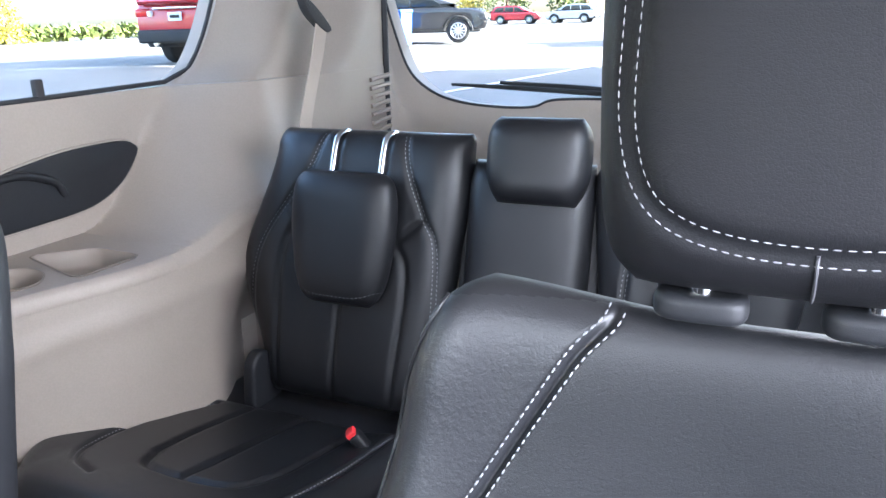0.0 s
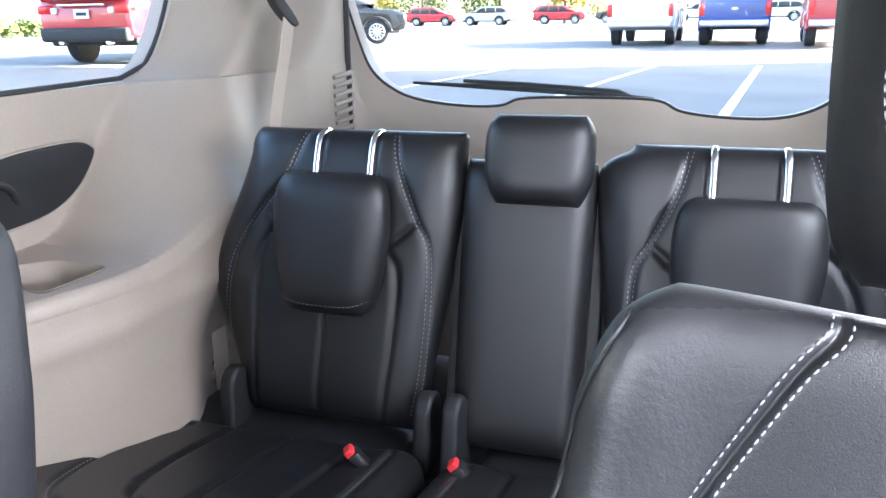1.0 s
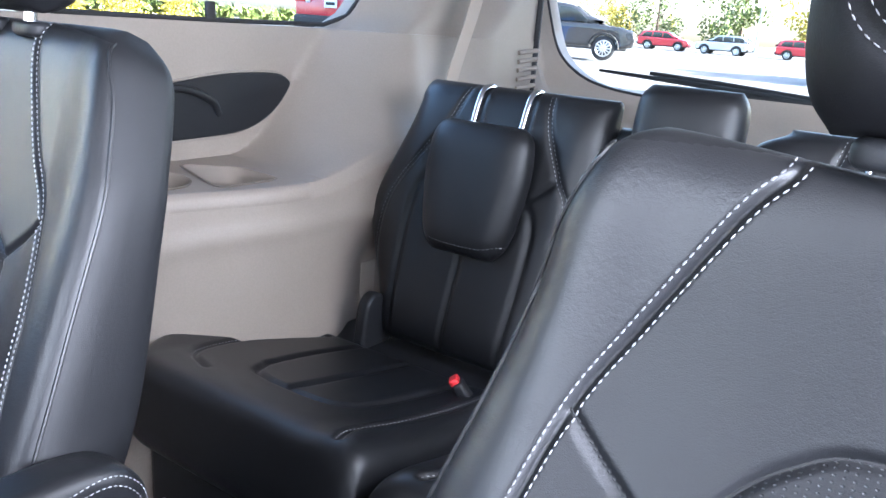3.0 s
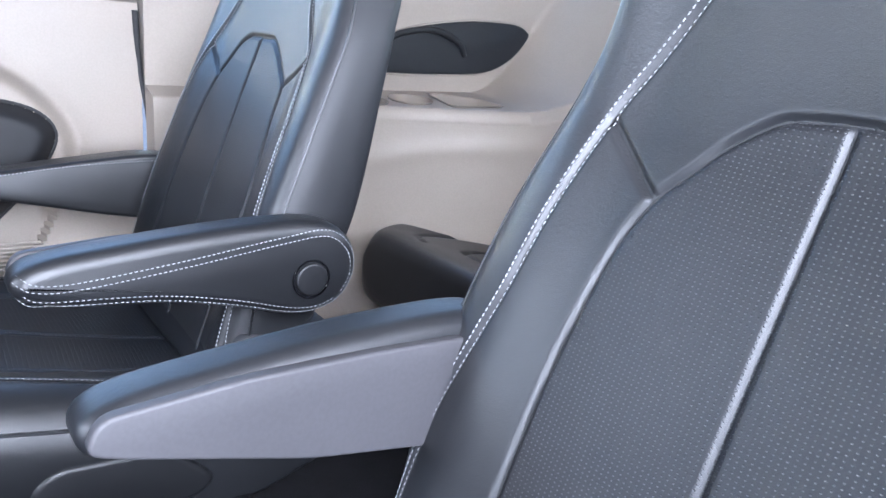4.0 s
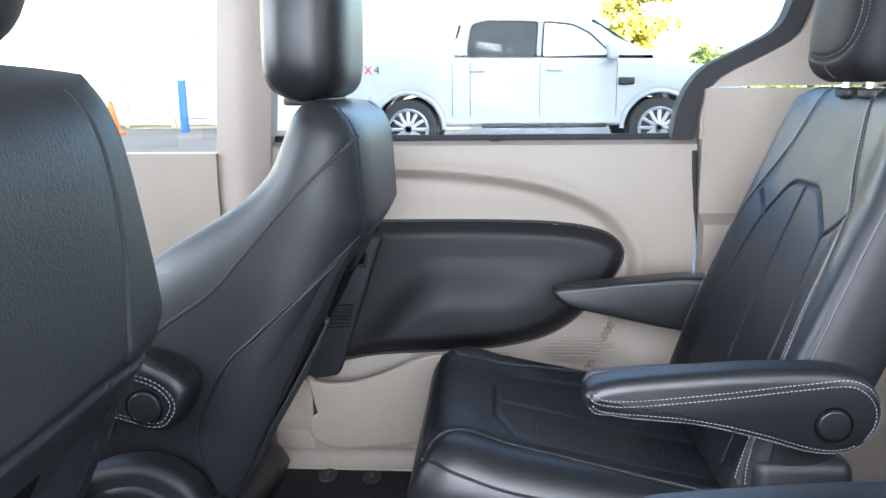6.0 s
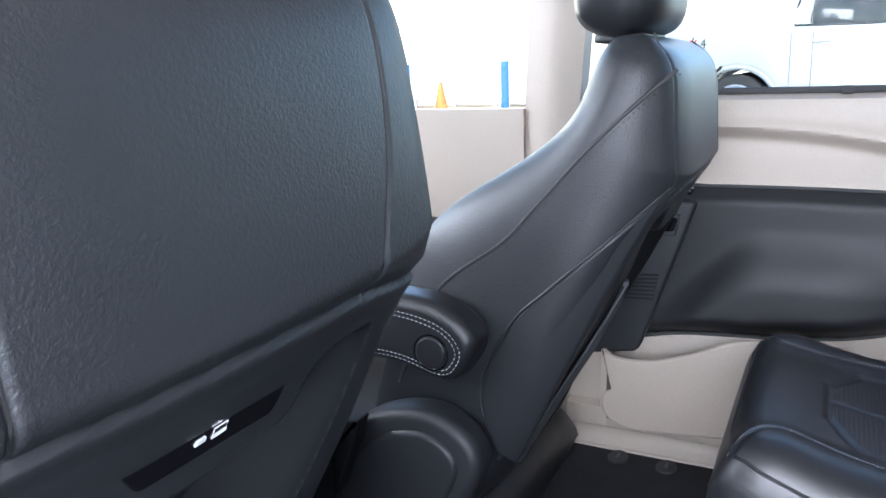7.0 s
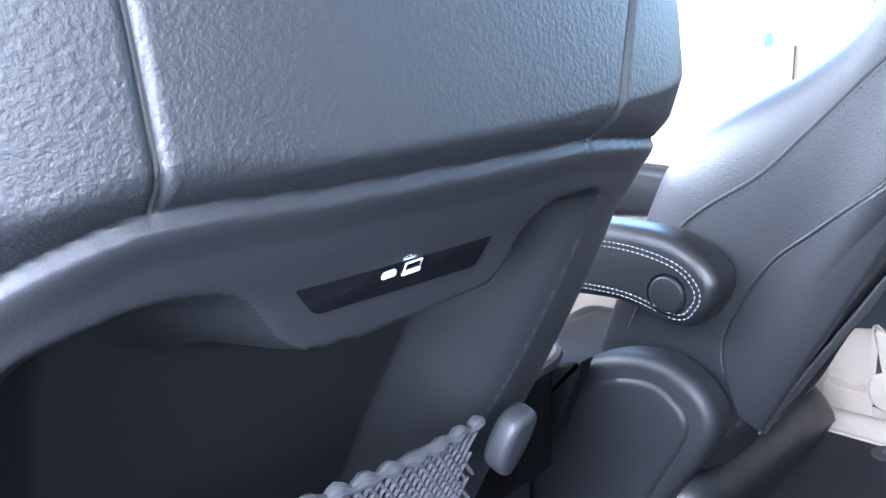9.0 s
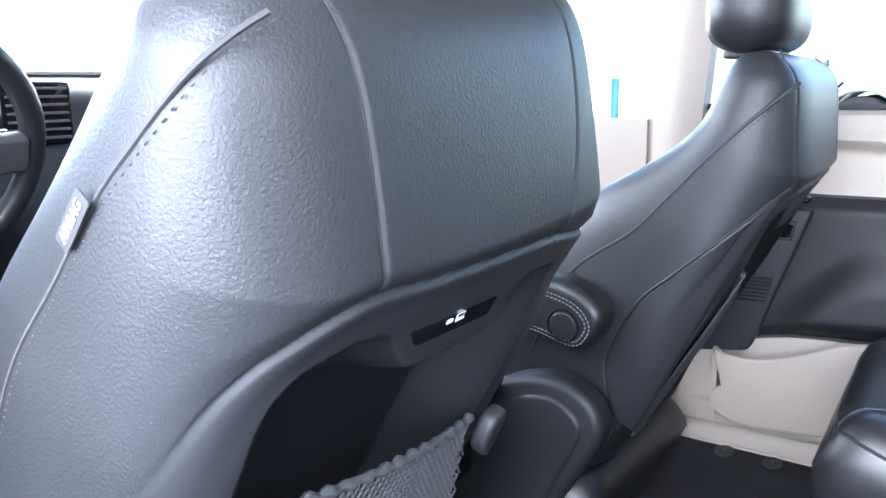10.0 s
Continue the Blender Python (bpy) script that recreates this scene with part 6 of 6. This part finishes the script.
def pickup(M, body, label, group=""):
    """A crew-cab pickup; x forwards, length 5.35, axles at +1.61 and -1.61."""
    t = thing("pickup_truck", M.translation, label, "pickup truck", group)
    low = arch_profile(2.62, -2.70, 0.42, (-1.61, 1.61))
    out = low + [(2.72, 0.75), (2.66, 1.03), (2.30, 1.15), (1.50, 1.26), (-1.00, 1.30), (-1.03, 1.37), (-2.68, 1.40), (-2.72, 0.8)]
    b = part("body", side_body(np.array(out), 0.92, 0.07, M), body, t)
    cab = rounded([(1.52, 1.20), (1.05, 1.55), (0.72, 1.74), (0.25, 1.825), (-0.45, 1.83), (-0.84, 1.79), (-0.97, 1.55), (-1.02, 1.20)], 6)
    part("cab", side_body(cab, 0.78, 0.10, M), body, t)
    for s in (-1, 1):
        g1 = filleted([(1.02, 1.30), (0.72, 1.58), (0.50, 1.69), (0.14, 1.73), (0.12, 1.29)], 0.05)
        g2 = filleted([(0.04, 1.29), (0.06, 1.73), (-0.60, 1.75), (-0.78, 1.70), (-0.84, 1.36), (-0.80, 1.31)], 0.05)
        for g, look_of, words in ((g1, sky_tone_glass, "side window with the sky's brightness painted in its colour"), (g2, dark_glass, "dark tinted side window")):
            part("window", moved(plump(g, 0.02, 0.006, lambda u, v, w, s=s: (u, s * (0.775 + w), v)), M), look_of, t, words)
            part("window_trim", moved(tube([(u, s * 0.792, v) for u, v in np.vstack([g, g[:1]])], 0.012, 6), M), rubber, t)
        for hx in (0.27, -0.71):
            part("door_handle", moved(box((hx, s * 0.93, 1.13), (0.20, 0.03, 0.035), 0.012), M), body, t)
        for dx in (1.06, 0.09, -0.80, -1.03):
            part("door_gap", moved(tube([(dx, s * 0.9215, 0.55), (dx, s * 0.9215, 1.24)], 0.004, 6), M), rubber, t)
        for ax in (-1.61, 1.61):
            part("arch_lip", moved(tube([(ax + 0.47 * math.cos(a), s * 0.915, 0.39 + 0.47 * math.sin(a)) for a in np.linspace(0, math.pi, 17)], 0.03, 8), M), body, t)
        m = part("mirror", moved(box((0.98, s * 1.02, 1.34), (0.14, 0.22, 0.20), 0.04), M), body, t)
        part("vent", moved(box((1.18, s * 0.925, 0.98), (0.20, 0.02, 0.09), 0.02), M), rubber, t)
        part("step", moved(box((0.15, s * 0.88, 0.43), (1.6, 0.10, 0.06), 0.02), M), rubber, t)
        part("headlight", moved(box((2.58, s * 0.70, 0.93), (0.25, 0.36, 0.17), 0.04), M), lamp_clear, t)
        part("tail_light", moved(box((-2.70, s * 0.84, 0.98), (0.06, 0.14, 0.36), 0.02), M), lamp_red, t)
    part("windscreen", moved(slab([[(1.46 - 0.72 * k, y, 1.28 + 0.46 * k) for y in (-0.66, 0, 0.66)] for k in (0, 0.5, 1)], (0.03, 0, 0.03)), M), dark_glass, t)
    part("rear_window", moved(slab([[(-1.03 + 0.10 * k, y, 1.34 + 0.38 * k) for y in (-0.60, 0, 0.60)] for k in (0, 1)], (-0.03, 0, 0)), M), dark_glass, t)
    part("grille", moved(box((2.70, 0, 0.86), (0.08, 1.15, 0.30), 0.03), M), rubber, t)
    part("bumper", moved(box((2.70, 0, 0.55), (0.20, 1.80, 0.22), 0.05), M), alloy, t)
    part("rear_bumper", moved(box((-2.74, 0, 0.60), (0.20, 1.76, 0.18), 0.04), M), alloy, t)
    part("badge", moved(plump(rounded([(0.10, 0), (0, 0.04), (-0.10, 0), (0, -0.04)], 5), 0.02, 0.006, lambda u, v, w: (-2.72 - w, u, v + 0.98)), M), alloy, t)
    wheels(t, M, [(-1.61, 0.90), (-1.61, -0.90), (1.61, 0.90), (1.61, -0.90)])
    return t


def suv(M, body, label, cat="suv", group=""):
    t = thing("suv", M.translation, label, cat, group)
    out = arch_profile(2.40, -2.42, 0.40, (-1.45, 1.50)) + [(2.50, 0.70), (2.42, 0.98), (2.0, 1.08), (1.25, 1.14), (-2.38, 1.18), (-2.48, 0.85)]
    part("body", side_body(np.array(out), 0.96, 0.10, M), body, t)
    top = rounded([(1.30, 1.12), (0.85, 1.45), (0.45, 1.68), (-0.3, 1.76), (-1.5, 1.74), (-2.05, 1.66), (-2.25, 1.40), (-2.40, 1.14)], 6)
    part("cabin", side_body(top, 0.80, 0.12, M), body, t)
    part("sill", moved(box((0, 0, 0.42), (4.5, 1.86, 0.16), 0.05), M), rubber, t)
    part("bumper", moved(box((-2.42, 0, 0.55), (0.25, 1.84, 0.26), 0.06), M), rubber, t)
    for k in (-0.5, 0.5):
        part("exhaust", moved(tube([(-2.52, k, 0.42), (-2.40, k, 0.42)], 0.06, 12), M), chrome, t)
    for s in (-1, 1):
        for g in ([(0.95, 1.20), (0.55, 1.52), (0.30, 1.62), (-0.05, 1.64), (-0.05, 1.18)], [(-0.12, 1.18), (-0.12, 1.64), (-1.0, 1.64), (-1.05, 1.18)], [(-1.12, 1.18), (-1.07, 1.63), (-1.75, 1.60), (-2.0, 1.45), (-2.05, 1.22)]):
            part("window", moved(plump(filleted(g, 0.06), 0.02, 0.006, lambda u, v, w, s=s: (u, s * (0.797 + w), v)), M), dark_glass, t)
        for ax in (-1.45, 1.50):
            part("arch_lip", moved(tube([(ax + 0.47 * math.cos(a), s * 0.955, 0.39 + 0.47 * math.sin(a)) for a in np.linspace(0, math.pi, 17)], 0.035, 8), M), rubber, t)
        part("tail_light", moved(box((-2.34, s * 0.80, 1.00), (0.26, 0.32, 0.16), 0.04), M), lamp_red, t, "red and clear tail light")
        part("reverse_light", moved(box((-2.45, s * 0.60, 0.98), (0.10, 0.12, 0.12), 0.03), M), lamp_clear, t)
        part("headlight", moved(box((2.36, s * 0.72, 0.85), (0.24, 0.36, 0.15), 0.04), M), lamp_clear, t)
        part("door_handle", moved(box((-0.85, s * 0.965, 1.02), (0.2, 0.02, 0.03), 0.01), M), body, t)
    part("rear_window", moved(slab([[(-2.40 + 0.22 * k, y, 1.20 + 0.42 * k) for y in (-0.62, 0, 0.62)] for k in (0, 1)], (-0.04, 0, 0.02)), M), dark_glass, t)
    part("windscreen", moved(slab([[(1.24 - 0.74 * k, y, 1.18 + 0.48 * k) for y in (-0.66, 0, 0.66)] for k in (0, 1)], (0.03, 0, 0.03)), M), dark_glass, t)
    part("number_plate", moved(box((-2.50, 0.0, 0.92), (0.02, 0.31, 0.16), 0.004), M), white_paint, t)
    part("plate_print", moved(box((-2.512, 0.0, 0.92), (0.004, 0.22, 0.06)), M), rubber, t)
    part("trim_bar", moved(box((-2.49, 0, 1.08), (0.04, 1.0, 0.05), 0.015), M), chrome, t)
    wheels(t, M, [(-1.45, 0.95), (-1.45, -0.95), (1.50, 0.95), (1.50, -0.95)])
    return t


def on_ground(x, y, heading, k=1.0):
    return Matrix.Translation((x, y, float(ground_z(x, y)))) @ Matrix.Rotation(radians(heading), 4, 'Z') @ Matrix.Scale(k, 4)


white_body = paint("white car paint", (0.62, 0.64, 0.65))
red_body = paint("red car paint", (0.42, 0.02, 0.03))
blue_body = paint("blue car paint", (0.02, 0.05, 0.22))
black_body = paint("black car paint", (0.02, 0.02, 0.022))
silver_body = paint("silver car paint", (0.45, 0.46, 0.48))
grey_body = paint("pale grey car paint", (0.37, 0.395, 0.40))
tr = pickup(on_ground(-10.28, 1.24, 90, 1.0), grey_body, "pale grey crew-cab pickup parked beside the van")
for ch, mat, dx in (("4", rubber, 0.0), ("X", lamp_red, 0.13), ("4", rubber, 0.26)):
    tc = bpy.data.curves.new("decal", 'FONT')
    tc.body, tc.size, tc.extrude = ch, 0.15, 0.003
    tc.materials.append(mat)
    o = new("decal", tc)
    o.parent = tr
    o.matrix_local = Matrix.Translation((0.927, -2.30 + dx, 1.10)) @ pose(0, 0, 0, 90, 0, 90)
suv(on_ground(-12.15, 16.9, 96, 1.10), red_body, "red suv parked on the asphalt")
suv(on_ground(-11.9, 25.7, 22, 1.0), black_body, "black suv parked behind the van")
pickup(on_ground(-1.75, 30.1, 88, 1.12), white_body, "white lifted pickup in the far row", "far pickups")
pickup(on_ground(1.05, 29.8, 88, 1.12), blue_body, "blue lifted pickup in the far row", "far pickups")
pickup(on_ground(4.05, 28.2, 86, 1.12), red_body, "red lifted pickup in the far row", "far pickups")
far = [silver_body, white_body, black_body, red_body, silver_body, white_body, blue_body]
protos = []
for k in range(11):
    x, y = -46 + 6.4 * k + random.uniform(-0.6, 0.6), 78 + random.uniform(-3, 4)
    if k < 4:
        protos.append(suv(on_ground(x, y, random.choice((5, 178))), far[k], "parked car at the far side of the car park", "car", "far cars"))
    else:
        p0 = protos[(k * 3) % 4]
        copy_thing(p0, Matrix.Translation((x, y, p0.location.z)))


def tree(x, y, h, spread, leaf, label, conical=False, n=2600, bushy=0.35):
    z0 = float(ground_z(x, y))
    t = thing("tree", (x, y, z0), label, "tree", "trees")
    rng = np.random.default_rng(int(abs(x * 13 + y * 7)))
    limbs = [tube([(x, y, z0), (x + 0.05, y, z0 + h * 0.4), (x, y + 0.05, z0 + h * 0.85)], [0.03 * h, 0.02 * h, 0.004 * h], 8)]
    for k in range(12):
        a, b = rng.uniform(0, 6.28), rng.uniform(0.25, 0.75)
        q = spread * (1 - 0.8 * (b - 0.25) if conical else 0.75)
        limbs.append(tube([(x, y, z0 + h * b), (x + q * 0.5 * math.cos(a), y + q * 0.5 * math.sin(a), z0 + h * (b + 0.08)), (x + q * math.cos(a), y + q * math.sin(a), z0 + h * (b + 0.12))], [0.008 * h, 0.005 * h, 0.002 * h], 5))
    part("trunk", join(*limbs), bark, t)
    if conical:
        u = rng.uniform(0.06, 1, n) ** 1.3
        rad = spread * (1 - u) * rng.uniform(0.55, 1.0, n) * (1 + 0.25 * np.sin(9 * u * 6))
        ang = rng.uniform(0, 6.28, n)
        C = np.stack([x + rad * np.cos(ang), y + rad * np.sin(ang), z0 + h * u], 1)
    else:
        blobs = np.stack([rng.normal(x, spread * 0.5, 22), rng.normal(y, spread * 0.5, 22), z0 + h * rng.uniform(bushy, 0.92, 22)], 1)
        d = rng.normal(0, 1, (n, 3))
        d /= np.linalg.norm(d, axis=1)[:, None]
        C = blobs[rng.integers(0, 22, n)] + d * rng.uniform(0.5, 1.0, (n, 1)) * spread * np.array([0.36, 0.36, 0.30])
    sz = rng.uniform(0.018, 0.036, n) * h * (0.8 if conical else 1.0)
    A, B = rng.normal(0, 1, (n, 3)), rng.normal(0, 1, (n, 3))
    A /= np.linalg.norm(A, axis=1)[:, None]
    B -= A * (A * B).sum(1)[:, None]
    B /= np.linalg.norm(B, axis=1)[:, None]
    A, B = A * sz[:, None], B * sz[:, None] * 0.6
    V = np.stack([C - A, C + B, C + A, C - B], 1).reshape(-1, 3)
    part("crown", (V, [(4 * k, 4 * k + 1, 4 * k + 2, 4 * k + 3) for k in range(n)]), leaf, t, smooth=False, kind="stuff")


bin_ = thing("wheeled_bin", (-10.8, 22.0, float(ground_z(-10.8, 22.0))), "blue plastic bin standing in the car park", "bin")
bz = float(ground_z(-10.8, 22.0))
part("body", plump(filleted([(-0.40, 0.0), (0.40, 0.0), (0.46, 0.95), (-0.46, 0.95)], 0.05), 0.7, 0.03, lambda u, v, w: (-10.8 + u, 21.7 + w, bz + 0.08 + v)), blue_paint, bin_)
part("lid", plump(filleted([(-0.48, 0.0), (0.48, 0.0), (0.46, 0.09), (-0.46, 0.09)], 0.03), 0.78, 0.03, lambda u, v, w: (-10.8 + u, 21.66 + w, bz + 1.03 + v)), blue_paint, bin_)
for k in (-0.3, 0.3):
    part("wheel", tube([(-10.8 + k - 0.03, 22.3, bz + 0.09), (-10.8 + k + 0.03, 22.3, bz + 0.09)], 0.09, 14), tyre, bin_)
tree(-47, 8.8, 6.6, 1.9, leaf_gold, "yellow autumn tree beyond the car park")
tree(-46, 13.0, 3.0, 1.2, leaf_green, "low green tree beyond the car park")
for x, y, h, sp in ((-46, 24.6, 2.6, 1.3), (-46, 28.0, 4.0, 1.25), (-46, 31.8, 5.0, 1.5), (-48, 37.5, 4.6, 1.5)):
    tree(x, y, h, sp, leaf_gold if h > 3 else leaf_green, "sunlit conical evergreen at the edge of the lot", conical=True)
for k in range(15):
    tree(-62 + 8.2 * k + random.uniform(-2, 2), 84 + random.uniform(-4, 7), random.uniform(5.5, 8.5), random.uniform(2.6, 3.8), random.choice((leaf_gold, leaf_green)), "sunlit tree behind the far car park", n=1800, bushy=0.15)
low = thing("far_building", (-60, 30, -0.2), "low pale building behind the trees", "building")
part("wall", box((-62, 33, 1.3), (6, 26, 3.0), 0.05), concrete, low)
part("roof", box((-62, 33, 2.9), (6.6, 26.6, 0.3), 0.05), grey_wall, low)
for k in range(8):
    part("window", box((-58.96, 22.5 + 3 * k, 1.2), (0.08, 1.6, 1.2)), dark_glass, low)
for x, y in ((-14, 62), (8, 60), (-3, 74)):
    lp = thing("street_lamp", (x, y, float(ground_z(x, y))), "tall grey car park lamp post", "street lamp", "lamp posts")
    part("pole", tube([(x, y, -0.15), (x, y, 8.5)], [0.11, 0.07], 10), grey_wall, lp)
    part("lamp_head", box((x, y - 0.4, 8.5), (0.35, 0.9, 0.14), 0.04), grey_wall, lp)
hedge_rng = np.random.default_rng(5)
n = 5000
C = np.stack([-50 + hedge_rng.uniform(-1, 1, n), hedge_rng.uniform(2, 60, n), -0.1 + 1.0 * hedge_rng.uniform(0, 1, n) ** 0.7], 1)
D = hedge_rng.normal(0, 0.16, (n, 2, 3))
solo("hedge", (np.stack([C - D[:, 0], C + D[:, 1], C + D[:, 0], C - D[:, 1]], 1).reshape(-1, 3), [(4 * k, 4 * k + 1, 4 * k + 2, 4 * k + 3) for k in range(n)]), leaf_green,
     "green hedge along the edge of the lot", "hedge", kind="stuff", smooth=False)
